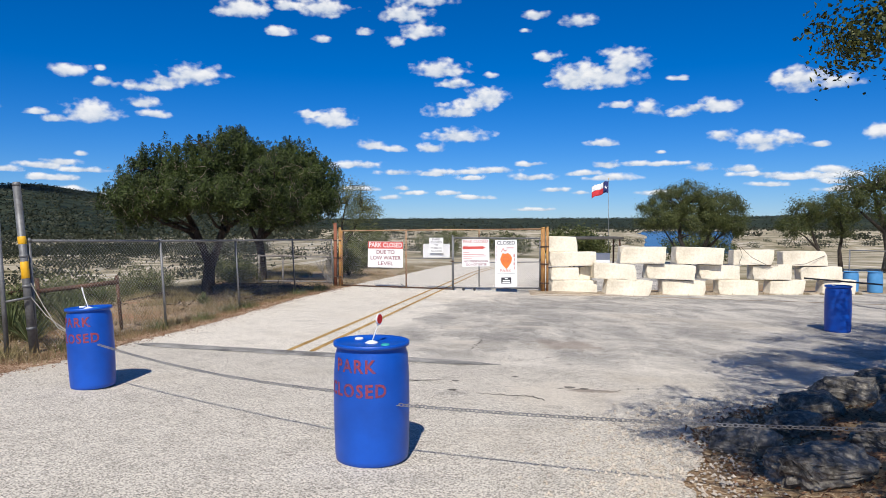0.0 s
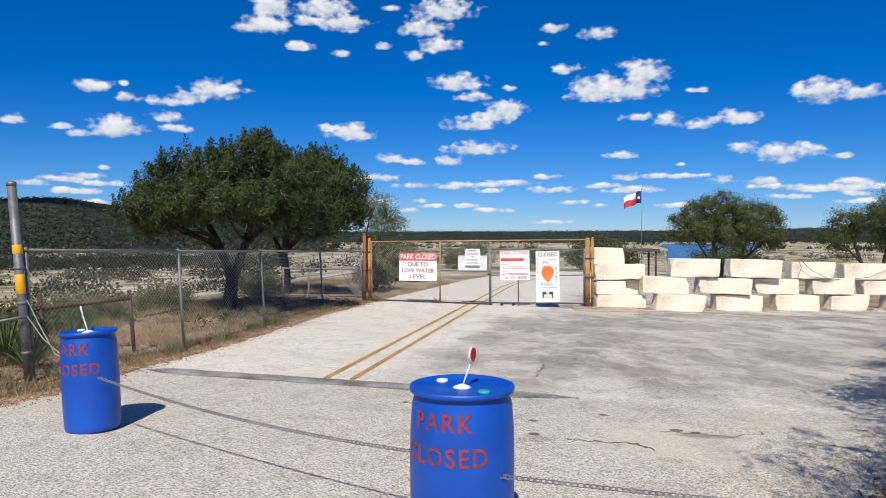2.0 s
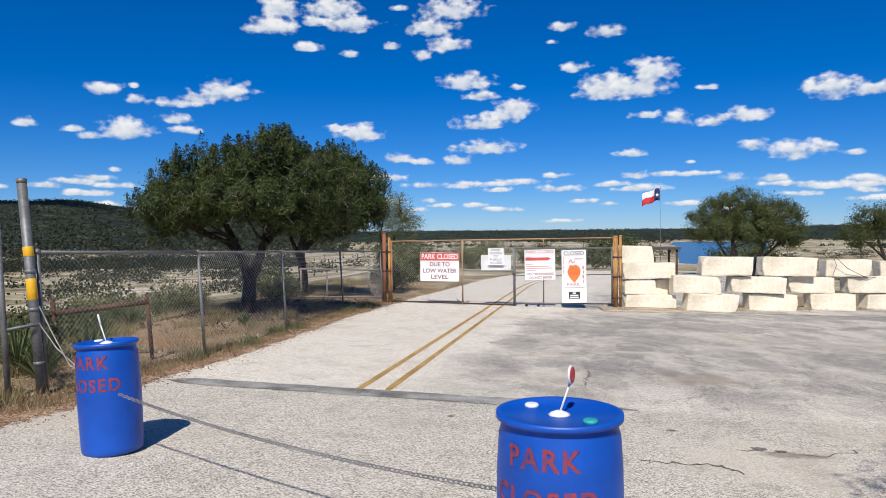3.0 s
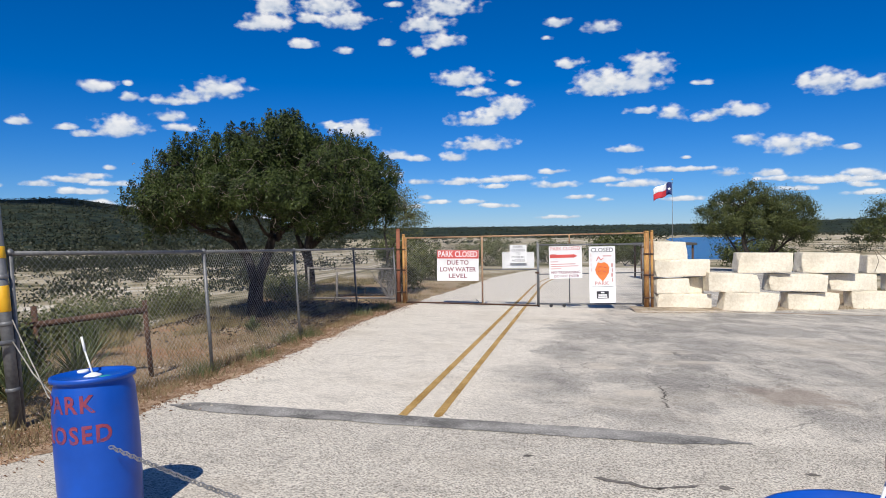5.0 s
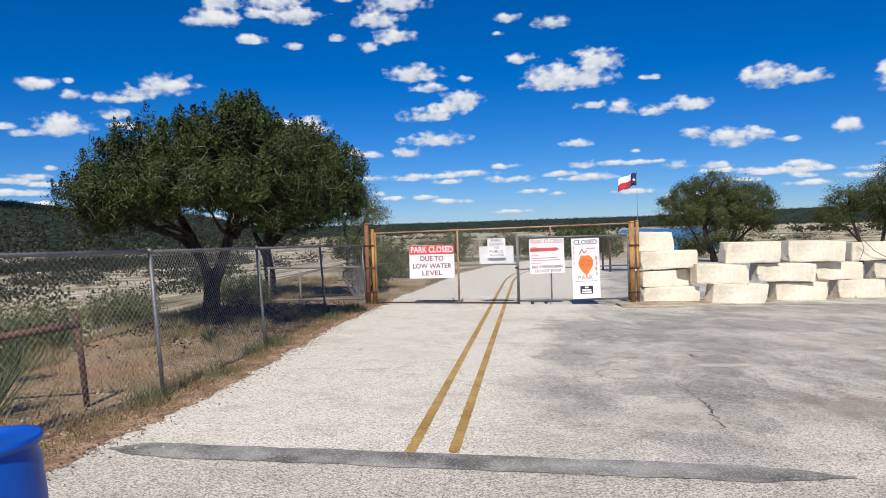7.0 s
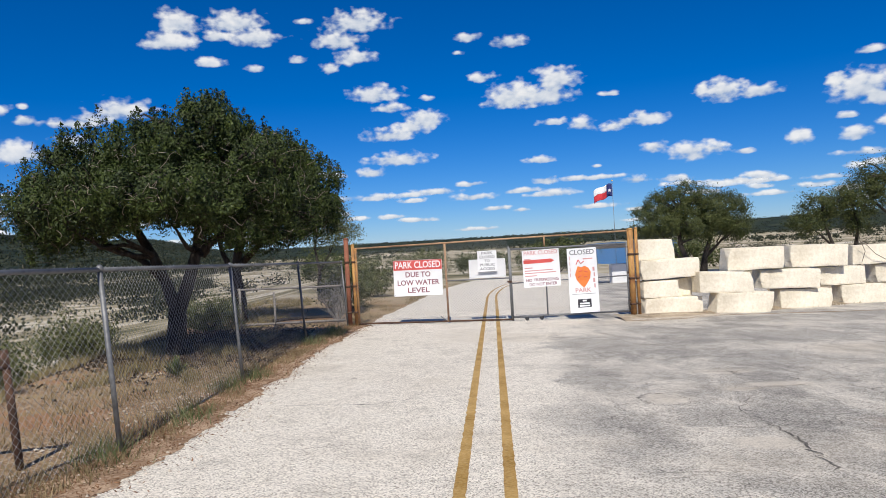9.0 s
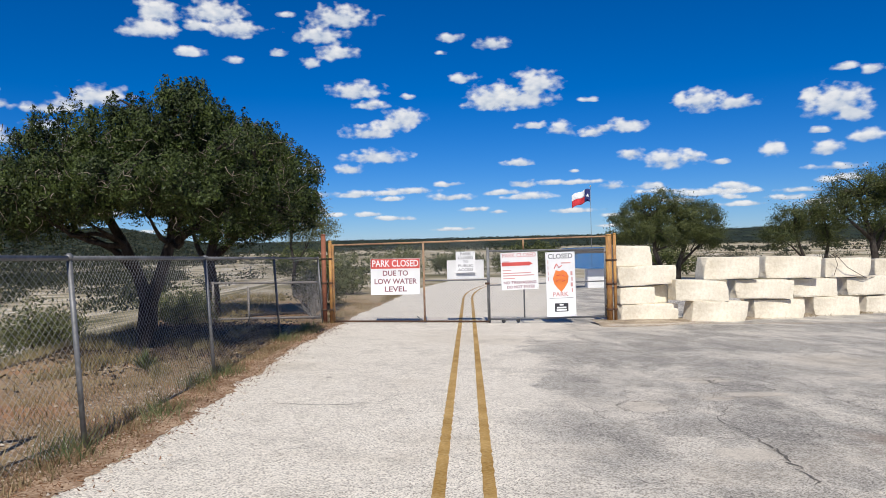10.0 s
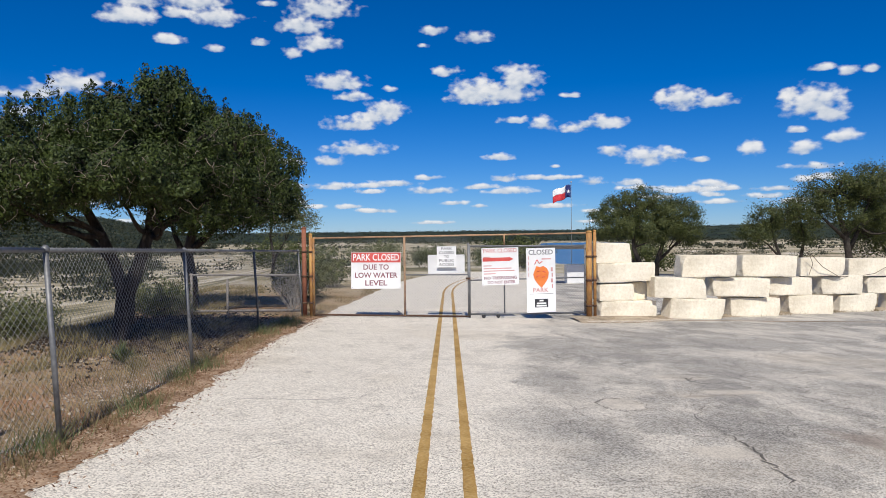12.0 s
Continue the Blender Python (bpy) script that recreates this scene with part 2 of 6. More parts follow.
def cloud_material():
    """A cumulus puff: white top, blue-grey base, ragged edge; object space is in degrees of sky."""
    m, nt, b = nodes_of("cumulus")
    nt.nodes.remove(b)
    tc = nt.nodes.new("ShaderNodeTexCoord")
    info = nt.nodes.new("ShaderNodeObjectInfo")
    s = nt.nodes.new("ShaderNodeSeparateXYZ")
    nt.links.new(tc.outputs["UV"], s.inputs[0])
    u = value_of(nt, "MULTIPLY_ADD", s.outputs[0], 3.4, -1.7)
    v = value_of(nt, "MULTIPLY_ADD", s.outputs[1], 3.4, -1.7)
    seed = value_of(nt, "MULTIPLY", info.outputs["Random"], 90.0)

    def puff(stretch, detail, rough):
        mp = nt.nodes.new("ShaderNodeMapping")
        mp.inputs["Scale"].default_value = stretch
        nt.links.new(tc.outputs["Object"], mp.inputs[0])
        n = nt.nodes.new("ShaderNodeTexNoise")
        n.noise_dimensions = "4D"
        n.inputs["Scale"].default_value, n.inputs["Detail"].default_value, n.inputs["Roughness"].default_value = 1.0, detail, rough
        nt.links.new(mp.outputs[0], n.inputs["Vector"])
        nt.links.new(seed, n.inputs["W"])
        return value_of(nt, "SUBTRACT", n.outputs["Fac"], 0.5)

    body, wisp = puff((0.9, 1.5, 0.0), 1.5, 0.4), puff((1.9, 2.9, 0.0), 2.6, 0.42)
    r = value_of(nt, "SQRT", value_of(nt, "ADD", value_of(nt, "MULTIPLY", u, u), value_of(nt, "MULTIPLY", v, v)))
    under = value_of(nt, "MULTIPLY", value_of(nt, "MAXIMUM", value_of(nt, "MULTIPLY_ADD", v, -1.0, -0.5), 0.0), 0.8)
    rough_edge = value_of(nt, "ADD", value_of(nt, "MULTIPLY", body, 1.5), value_of(nt, "MULTIPLY", wisp, 0.95))
    dens = value_of(nt, "SUBTRACT", value_of(nt, "ADD", rough_edge, 1.02), value_of(nt, "ADD", r, under))
    alpha = value_of(nt, "MULTIPLY", band(nt, dens, 0.0, 0.72), band(nt, r, 1.68, 1.35))
    shade = value_of(nt, "ADD", value_of(nt, "MULTIPLY", v, 0.6), value_of(nt, "ADD", value_of(nt, "MULTIPLY", wisp, 1.1), value_of(nt, "MULTIPLY", body, 1.2)))
    col = ramp_of(nt, value_of(nt, "MULTIPLY_ADD", shade, 0.5, 0.5), [(0.1, (0.4, 0.5, 0.64)), (0.42, (0.66, 0.72, 0.81)), (0.72, (0.96, 0.96, 0.96))])
    e = nt.nodes.new("ShaderNodeEmission")
    nt.links.new(col, e.inputs[0])
    e.inputs[1].default_value = 0.92
    t = nt.nodes.new("ShaderNodeBsdfTransparent")
    x = nt.nodes.new("ShaderNodeMixShader")
    nt.links.new(value_of(nt, "MULTIPLY", alpha, 0.93), x.inputs[0])
    nt.links.new(t.outputs[0], x.inputs[1])
    nt.links.new(e.outputs[0], x.inputs[2])
    nt.links.new(x.outputs[0], nt.nodes["Material Output"].inputs[0])
    return m


M_ROAD = chip_seal("bleached chip seal")
M_GROUND = terrain_material()
M_WATER = water_material()
M_CLOUD = cloud_material()
M_STRIP = plain("dark asphalt patch", [(0.07, 0.067, 0.062), (0.16, 0.153, 0.142), (0.55, 0.525, 0.48)], 60, 0.9, bump=0.4, coarse=2.5, spec=0.2)
M_YELLOW = plain("worn yellow road paint", [(0.22, 0.135, 0.04), (0.44, 0.25, 0.055), (0.52, 0.37, 0.17)], 38, 0.8, bump=0.4, coarse=2.0, spec=0.25)
M_CRACK = plain("dark crack", [(0.1, 0.09, 0.08), (0.22, 0.2, 0.18)], 30, 0.95, bump=0.0, spec=0.1)
M_PALE = plain("pale exposed base", [(0.42, 0.36, 0.29), (0.6, 0.53, 0.44)], 40, 0.9, bump=0.3, spec=0.2)
M_DIRT = plain("tan dirt", [(0.16, 0.12, 0.08), (0.34, 0.27, 0.19), (0.55, 0.47, 0.36)], 30, 0.95, bump=0.5, coarse=3.0, spec=0.1)
M_VERGE = plain("red-brown verge dirt", [(0.12, 0.07, 0.04), (0.3, 0.185, 0.11), (0.52, 0.4, 0.28)], 34, 0.95, bump=0.5, coarse=3.0, spec=0.1)
M_LIME = plain("cut cream limestone", [(0.66, 0.57, 0.42), (0.78, 0.7, 0.55), (0.86, 0.8, 0.67)], 14, 0.85, bump=0.12, coarse=1.2, spec=0.2)
M_ROCK = plain("weathered grey limestone", [(0.035, 0.031, 0.026), (0.15, 0.134, 0.11), (0.44, 0.4, 0.33)], 22, 0.9, bump=1.0, coarse=3.5, spec=0.2)
M_BLUE = plain("blue drum plastic", [(0.0, 0.062, 0.38), (0.001, 0.08, 0.47)], 6, 0.45, bump=0.03, coarse=2.0)
M_PALEBLUE = plain("faded light blue plastic", [(0.06, 0.24, 0.5), (0.1, 0.32, 0.6)], 6, 0.5, bump=0.03)
M_REDPAINT = plain("worn red stencil paint", [(0.03, 0.05, 0.22), (0.2, 0.035, 0.07), (0.34, 0.04, 0.045)], 30, 0.7, bump=0.1)
M_WHITE = plain("white plastic", [(0.72, 0.72, 0.7), (0.82, 0.82, 0.8)], 15, 0.5, bump=0.02)
M_TEAL = plain("teal plastic cap", [(0.02, 0.3, 0.32), (0.03, 0.38, 0.38)], 15, 0.5, bump=0.02)
M_GALV = plain("galvanised steel", [(0.12, 0.122, 0.125), (0.23, 0.233, 0.235)], 25, 0.55, 0.4, 0.08)
M_WIRE = plain("galvanised wire", [(0.32, 0.325, 0.33), (0.48, 0.485, 0.49)], 30, 0.5, 0.3, 0.0)
M_RUST = plain("rusted brown steel", [(0.03, 0.017, 0.012), (0.075, 0.04, 0.024), (0.14, 0.07, 0.04)], 25, 0.85, 0.1, 0.3)
M_REDRUST = plain("faded red oxide paint", [(0.17, 0.06, 0.035), (0.3, 0.11, 0.06)], 18, 0.8, 0.0, 0.2)
M_ORANGE = plain("rust-streaked orange paint", [(0.09, 0.04, 0.025), (0.4, 0.17, 0.055), (0.58, 0.36, 0.1)], 12, 0.7, 0.0, 0.2, stretch=(1, 1, 0.35))
M_RAIL = plain("faded rusty orange paint", [(0.2, 0.1, 0.06), (0.42, 0.23, 0.12), (0.52, 0.35, 0.2)], 14, 0.75, 0.0, 0.2)
M_ZINC = plain("bright zinc", [(0.26, 0.26, 0.26), (0.44, 0.44, 0.44)], 40, 0.4, 0.7, 0.0)
M_BAND = plain("yellow tape band", [(0.7, 0.36, 0.01), (0.82, 0.46, 0.02)], 12, 0.5, bump=0.03)
M_SIGN = plain("white sign board", [(0.76, 0.76, 0.76), (0.84, 0.84, 0.84)], 4, 0.45, bump=0.02)
M_SIGNRED = plain("red sign ink", [(0.58, 0.075, 0.065), (0.68, 0.11, 0.09)], 10, 0.5, bump=0.0)
M_MAROON = plain("faded maroon sign ink", [(0.2, 0.06, 0.09), (0.28, 0.1, 0.12)], 10, 0.5, bump=0.0)
M_PINK = plain("sun-faded pink ink", [(0.55, 0.27, 0.26), (0.64, 0.34, 0.32)], 10, 0.5, bump=0.0)
M_BLACK = plain("black ink", [(0.02, 0.02, 0.025), (0.04, 0.04, 0.045)], 10, 0.5, bump=0.0)
M_GREYINK = plain("weathered grey ink", [(0.16, 0.16, 0.17), (0.26, 0.26, 0.27)], 10, 0.6, bump=0.0)
M_HAND = plain("orange sign paint", [(0.72, 0.17, 0.03), (0.82, 0.24, 0.06)], 12, 0.5, bump=0.0)
M_REFLECT = plain("red reflector", [(0.55, 0.01, 0.015), (0.66, 0.02, 0.02)], 30, 0.25, bump=0.05)
M_BARK = plain("grey-brown shaggy bark", [(0.014, 0.012, 0.01), (0.042, 0.035, 0.029), (0.1, 0.086, 0.074)], 14, 0.95, bump=1.0, coarse=2.0, spec=0.1, stretch=(1, 1, 0.25))
M_JUNIPER = leaf_material("juniper foliage", [(0.006, 0.013, 0.003), (0.024, 0.044, 0.007), (0.085, 0.115, 0.022)], 0.6, 0.06)
M_OAK = leaf_material("live oak leaves", [(0.02, 0.036, 0.009), (0.058, 0.08, 0.02), (0.135, 0.145, 0.042)], 0.55, 0.1)
M_SCRUB = leaf_material("scrub leaves", [(0.055, 0.075, 0.024), (0.12, 0.14, 0.047), (0.23, 0.23, 0.1)])
M_FARWOOD = leaf_material("distant scrub", [(0.012, 0.018, 0.011), (0.032, 0.042, 0.022), (0.08, 0.085, 0.045)])
M_TWIG = plain("bare grey twigs", [(0.16, 0.14, 0.12), (0.32, 0.29, 0.26)], 20, 0.9, bump=0.2)
M_MEADOW = leaf_material("olive dry grass", [(0.14, 0.12, 0.045), (0.3, 0.24, 0.11), (0.5, 0.41, 0.22)], 0.8)
M_DEADTWIG = plain("pale dead twigs", [(0.13, 0.105, 0.08), (0.27, 0.225, 0.175)], 20, 0.9, bump=0.2)
M_GRASS = leaf_material("dry grass", [(0.15, 0.12, 0.05), (0.28, 0.2, 0.1), (0.42, 0.33, 0.19)], 0.8)
M_YUCCA = leaf_material("green blades", [(0.06, 0.09, 0.03), (0.13, 0.17, 0.06), (0.24, 0.26, 0.12)], 0.6)
# near-black brown that deepens the junipers' ground shade by colour
M_NEEDLESHADE = leaf_material("dark juniper litter with painted shade", [(0.025, 0.018, 0.012), (0.06, 0.042, 0.028), (0.12, 0.09, 0.065)], 0.9, 0.05)
M_LITTER = leaf_material("fallen leaves", [(0.1, 0.045, 0.022), (0.23, 0.11, 0.055), (0.35, 0.2, 0.11)], 0.9, 0.1)
M_CORD = plain("bleached rope", [(0.25, 0.235, 0.2), (0.4, 0.38, 0.33)], 60, 0.9, bump=0.3)
M_DARKMETAL = plain("dark rubber", [(0.02, 0.02, 0.022), (0.05, 0.05, 0.055)], 20, 0.8, bump=0.1)
M_FLAGBLUE = plain("navy flag cloth", [(0.01, 0.02, 0.1), (0.02, 0.03, 0.14)], 20, 0.8, bump=0.05)
M_FLAGRED = plain("red flag cloth", [(0.5, 0.02, 0.03), (0.6, 0.04, 0.05)], 20, 0.8, bump=0.05)
M_FLAGWHITE = plain("white flag cloth", [(0.75, 0.75, 0.75), (0.82, 0.82, 0.82)], 20, 0.8, bump=0.05)
M_ROOF = plain("dark shelter roof", [(0.05, 0.045, 0.04), (0.1, 0.09, 0.08)], 6, 0.85, bump=0.1)


# ---- building helpers ----
def along(y, table):
    return float(np.interp(y, [a for a, _ in table], [b for _, b in table]))


LEFT_EDGE = [(-12, -7.4), (5, -7.0), (7.5, -6.5), (10, -6.3), (12, -6.05), (17.5, -5.85), (21.5, -5.5), (30, -4.4), (42, -3.0), (55, -0.4), (66, 3.5)]
RIGHT_EDGE = [(-12, 0.6), (2, 0.8), (3.5, 0.85), (5.5, 1.35), (6.6, 2.2), (7.6, 4.0), (8.8, 8.0), (10, 14), (12, 24), (22.55, 24), (22.6, 1.7), (24, 4.6), (30, 8.5), (42, 14), (55, 19), (66, 24)]


def smooth(lo, hi, v):
    t = min(1.0, max(0.0, (v - lo) / (hi - lo)))
    return t * t * (3 - 2 * t)


def plane_z(x, y):
    return -0.0291 * x - 0.0224 * y


def ground_z(x, y):
    """Height of the land: a gently falling apron, a slope to the lake bed, hills beyond."""
    d, az = math.hypot(x, y), math.degrees(math.atan2(x, y))
    near = plane_z(x, y)
    if x < -6.7:
        near += 0.05 * noise.noise((x * 0.9, y * 0.9, 3.0)) * smooth(6.7, 8.0, -x)
    if x > 1.0 and -14 < y < 14:
        near += 0.3 * smooth(0.3, 3.0, x - along(y, RIGHT_EDGE))
    near = max(near, -3.0)
    bed = -8.5 - 5.0 * smooth(12.3, 13.6, az) * smooth(20, 18.3, az) * smooth(960, 860, d) * smooth(230, 300, d) + 1.2 * noise.noise((x * 0.01, y * 0.01, 1.0)) + 0.3 * noise.noise((x * 0.07, y * 0.07, 2.0))
    edge = -9.6 - 0.05 * (y - 18)
    t = max(smooth(70, 270, d), 1 - math.exp(-max(0.0, edge - x) / 24)) if y > -40 else smooth(60, 300, d)
    h = near + (bed - near) * t
    if d > 450:
        crest = 1.65 + 1700 * (0.0042 + 0.021 * smooth(-14, -22, az) + 0.02 * smooth(-25, -34, az) + 0.006 * smooth(14, 30, az))
        if abs(az) > 75:
            crest = 1.65 + 1700 * 0.03
        crest *= 1.0 + 0.16 * noise.noise((x * 0.0022, y * 0.0022, 0.0)) + 0.06 * noise.noise((x * 0.011, y * 0.011, 4.0))
        h += (crest - h) * smooth(1050 - 560 * smooth(-13, -21, az), 1750, d) * (1 - 0.55 * smooth(1900, 4200, d))
    return h


def part(name, bm, material, parent=None, label="", smooth_faces=False):
    me = bpy.data.meshes.new(name)
    if smooth_faces:
        for f in bm.faces:
            f.smooth = True
    bm.to_mesh(me)
    bm.free()
    return part_mesh(name, me, material, parent, label)


def part_mesh(name, me, material, parent=None, label=""):
    for k in material if isinstance(material, (list, tuple)) else [material]:
        me.materials.append(k)
    ob = new(name, me)
    if parent is not None:
        ob.parent = parent
    if label:
        ob["label"] = label
    return ob


def thing(name, m, label, category, group="", kind=""):
    ob = new(name)
    ob.matrix_basis = m
    ob.empty_display_size = 0.2
    return tagged(ob, label, category, group, kind)


def tube(bm, pts, radii, seg=8, caps=True):
    """A tapered round bar along pts."""
    pts = [Vector(p) for p in pts]
    rings, side = [], None
    for i, p in enumerate(pts):
        d = (pts[min(i + 1, len(pts) - 1)] - pts[max(i - 1, 0)]).normalized()
        side = d.orthogonal().normalized() if side is None else (side - d * side.dot(d)).normalized()
        up = d.cross(side)
        r = radii[i] if isinstance(radii, (list, tuple)) else radii
        rings.append([bm.verts.new(p + r * (math.cos(2 * math.pi * k / seg) * side + math.sin(2 * math.pi * k / seg) * up)) for k in range(seg)])
    for a, b in zip(rings, rings[1:]):
        for k in range(seg):
            bm.faces.new((a[k], a[(k + 1) % seg], b[(k + 1) % seg], b[k])).smooth = True
    if caps:
        bm.faces.new(rings[0][::-1])
        bm.faces.new(rings[-1])
    return bm


def bar(p, q, r, seg=10):
    return tube(bmesh.new(), [p, q], r, seg)


def box(size, centre=(0, 0, 0), bevel=0.0):
    bm = bmesh.new()
    bmesh.ops.create_cube(bm, size=1.0, matrix=Matrix.Translation(centre) @ Matrix.Diagonal((*size, 1)))
    if bevel:
        bmesh.ops.bevel(bm, geom=bm.edges[:], offset=bevel, segments=2, affect="EDGES", profile=0.6)
    return bm


def lathe(profile, seg=40):
    """Turns (radius, height) pairs about z."""
    bm = bmesh.new()
    rings = [[bm.verts.new((r * math.cos(2 * math.pi * k / seg), r * math.sin(2 * math.pi * k / seg), z)) for k in range(seg)] for r, z in profile]
    for a, b in zip(rings, rings[1:]):
        for k in range(seg):
            bm.faces.new((a[k], a[(k + 1) % seg], b[(k + 1) % seg], b[k])).smooth = True
    bm.faces.new(rings[0][::-1])
    bm.faces.new(rings[-1])
    return bm


def quads_mesh(name, corners):
    """A mesh of loose quads from an array (n, 4, 3)."""
    n = len(corners)
    me = bpy.data.meshes.new(name)
    me.vertices.add(4 * n)
    me.vertices.foreach_set("co", np.asarray(corners, dtype=np.float32).ravel())
    me.loops.add(4 * n)
    me.loops.foreach_set("vertex_index", np.arange(4 * n, dtype=np.int32))
    me.polygons.add(n)
    me.polygons.foreach_set("loop_start", np.arange(0, 4 * n, 4, dtype=np.int32))
    me.update(calc_edges=True)
    me.validate()
    return me


def leaf_quads(centres, ways, length, width, rng, up=0.0, facing=None):
    """Pointed leaves at the centres along rough ways, or with their faces turned roughly along the ways."""
    n = len(centres)
    if facing is None:
        w = ways + rng.normal(0, 0.55, (n, 3)) + np.array([0, 0, up])
        w /= np.linalg.norm(w, axis=1)[:, None] + 1e-9
        s = np.cross(w, rng.normal(0, 1, (n, 3)))
    else:
        face = ways / (np.linalg.norm(ways, axis=1)[:, None] + 1e-9) + rng.normal(0, facing, (n, 3))
        w = np.cross(face, rng.normal(0, 1, (n, 3))) + np.array([0, 0, up])
        w /= np.linalg.norm(w, axis=1)[:, None] + 1e-9
        s = np.cross(face, w)
    s /= np.linalg.norm(s, axis=1)[:, None] + 1e-9
    ln = (length * rng.uniform(0.6, 1.3, n))[:, None]
    wd = (width * rng.uniform(0.6, 1.3, n))[:, None]
    return np.stack([centres - w * ln * 0.5, centres + s * wd * 0.5, centres + w * ln * 0.5, centres - s * wd * 0.5], axis=1)


def crown_points(lobes, clumps, per, spread, rng, hollow=0.55, bottom=None, stretch=1.0, carve=None):
    """Leaf centres in clumps, mostly near the skin of the lobes (x, y, z, rx, ry, rz)."""
    lobes = np.array(lobes, dtype=float)
    vol = np.prod(lobes[:, 3:], axis=1) ** 0.75
    pick = rng.choice(len(lobes), clumps, p=vol / vol.sum())
    d = rng.normal(0, 1, (clumps, 3))
    d /= np.linalg.norm(d, axis=1)[:, None]
    r = hollow + (1 - hollow) * rng.uniform(0, 1, clumps) ** 0.6
    c = lobes[pick, :3] + d * lobes[pick, 3:] * r[:, None]
    if carve is not None:
        keep = np.array([noise.noise((q[0] * 1.35, q[1] * 1.35, q[2] * 1.7)) > carve for q in c])
        c, d = c[keep], d[keep]
        clumps = len(c)
    size = spread * rng.uniform(0.6, 1.35, clumps)
    off = rng.normal(0, 0.5, (clumps, per, 3)) * size[:, None, None] * np.array([1, 1, stretch])
    if stretch > 1.2:
        u = rng.uniform(0, 1, (clumps, per))
        off[:, :, :2] *= (1.3 - 1.15 * u)[:, :, None]
        off[:, :, 2] = (u * 2.3 - 0.9) * size[:, None] * rng.uniform(0.6, 1.2, clumps)[:, None]
    pts = c[:, None, :] + off
    out = np.repeat(d[:, None, :], per, axis=1) + off / spread
    pts, out = pts.reshape(-1, 3), out.reshape(-1, 3)
    if bottom is not None:
        keep = pts[:, 2] > bottom
        pts, out = pts[keep], out[keep]
    return c, pts, out


def limb(a, b, bend, rng, n=6):
    a, b = Vector(a), Vector(b)
    w = Vector(rng.normal(0, bend, 3)) * (b - a).length
    w2 = Vector(rng.normal(0, bend * 0.4, 3)) * (b - a).length
    return [a.lerp(b, i / n) + w * math.sin(math.pi * i / n) + w2 * math.sin(2 * math.pi * i / n) for i in range(n + 1)]


def tree(name, base, trunk, lobes, label, category, leaf, seed, clumps, per, spread, length, width, girth, up=0.0, hollow=0.5, branches=40, bark=None, bottom=None, stretch=1.0, carve=None):
    """Trunk polylines (each a list of points from the base), limbs into the lobes, and leaves; all places from the base."""
    rng = np.random.default_rng(seed)
    t = thing(name, pose(*base), label, category)
    c, pts, out = crown_points(lobes, clumps, per, spread, rng, hollow, bottom, stretch, carve)
    bm = bmesh.new()
    tips = []
    for stem in trunk:
        k = len(stem)
        thick = girth if k >= 5 or stem[0][2] < 0.1 else girth * 0.5
        tube(bm, stem, [thick * (1 - 0.65 * i / (k - 1)) * (1.25 if i == 0 else 1) for i in range(k)], 10)
        tips += [Vector(p) for p in stem[max(1, k // 2):]]
    part("trunk", bm, bark or M_BARK, t)
    bm = bmesh.new()
    for i in rng.choice(len(c), min(branches, len(c)), replace=False):
        goal = Vector(c[i])
        start = min(tips, key=lambda q: (q - goal).length + rng.uniform(0, 0.6))
        path = limb(start, goal, 0.1, rng)
        tube(bm, path, [girth * 0.36 * (1 - 0.85 * j / (len(path) - 1)) for j in range(len(path))], 6, False)
        twig = limb(path[4], goal + Vector(rng.normal(0, spread * 0.6, 3)), 0.12, rng, 4)
        tube(bm, twig, [girth * 0.1 * (1 - 0.8 * j / 4) for j in range(5)], 5, False)
    part("branchwork", bm, bark or M_BARK, t)
    if stretch > 1.2:
        bm = bmesh.new()
        low = [p for p in c if p[2] < c[:, 2].max() - 0.75]
        for i in rng.choice(len(low), 800):
            a = Vector(low[i]) + Vector((rng.normal(0, 0.15), -0.12, rng.normal(0, 0.1)))
            p = limb(a, a + Vector(rng.normal(0, 0.13, 3)), 0.22, rng, 4)
            tube(bm, p, [0.008 * (1 - 0.7 * j / 4) for j in range(5)], 3, False)
        part("twigwork", bm, M_DEADTWIG, t, "pale dead twigs in the crown")["kind"] = "stuff"
    part_mesh("crown", quads_mesh("crown", leaf_quads(pts, out, length, width, rng, up, 0.5)), leaf, t)
    return t


def lettering(text, height, material, parent, m, depth=0.002, width=None, name="lettering", bend=0.0, spacing=1.0):
    """Text in the built-in font as a mesh, centred, reading along local x with local z up; bend: the radius of a drum that it is wrapped on."""
    cu = bpy.data.curves.new(name, "FONT")
    cu.body, cu.size, cu.align_x, cu.align_y, cu.extrude = text, height * 1.38, "CENTER", "CENTER", depth
    cu.space_character = spacing
    cu.offset = height * (0.035 if bend else 0.024)
    cu.resolution_u = 3
    tmp = bpy.data.objects.new(name, cu)
    scene.collection.objects.link(tmp)
    bpy.context.view_layer.update()
    me = bpy.data.meshes.new_from_object(tmp.evaluated_get(bpy.context.evaluated_depsgraph_get()))
    bpy.data.objects.remove(tmp)
    xs = [v.co.x for v in me.vertices]
    k = width / (max(xs) - min(xs)) if width else 1.0
    for v in me.vertices:
        x, y, z = v.co.x * k, v.co.y, v.co.z
        if bend:
            a, r = x / bend, bend + z
            v.co = (r * math.sin(a), -r * math.cos(a), y)
        else:
            v.co = (x, -z, y)
    ob = part_mesh(name, me, material, parent)
    ob.matrix_basis = m
    return ob


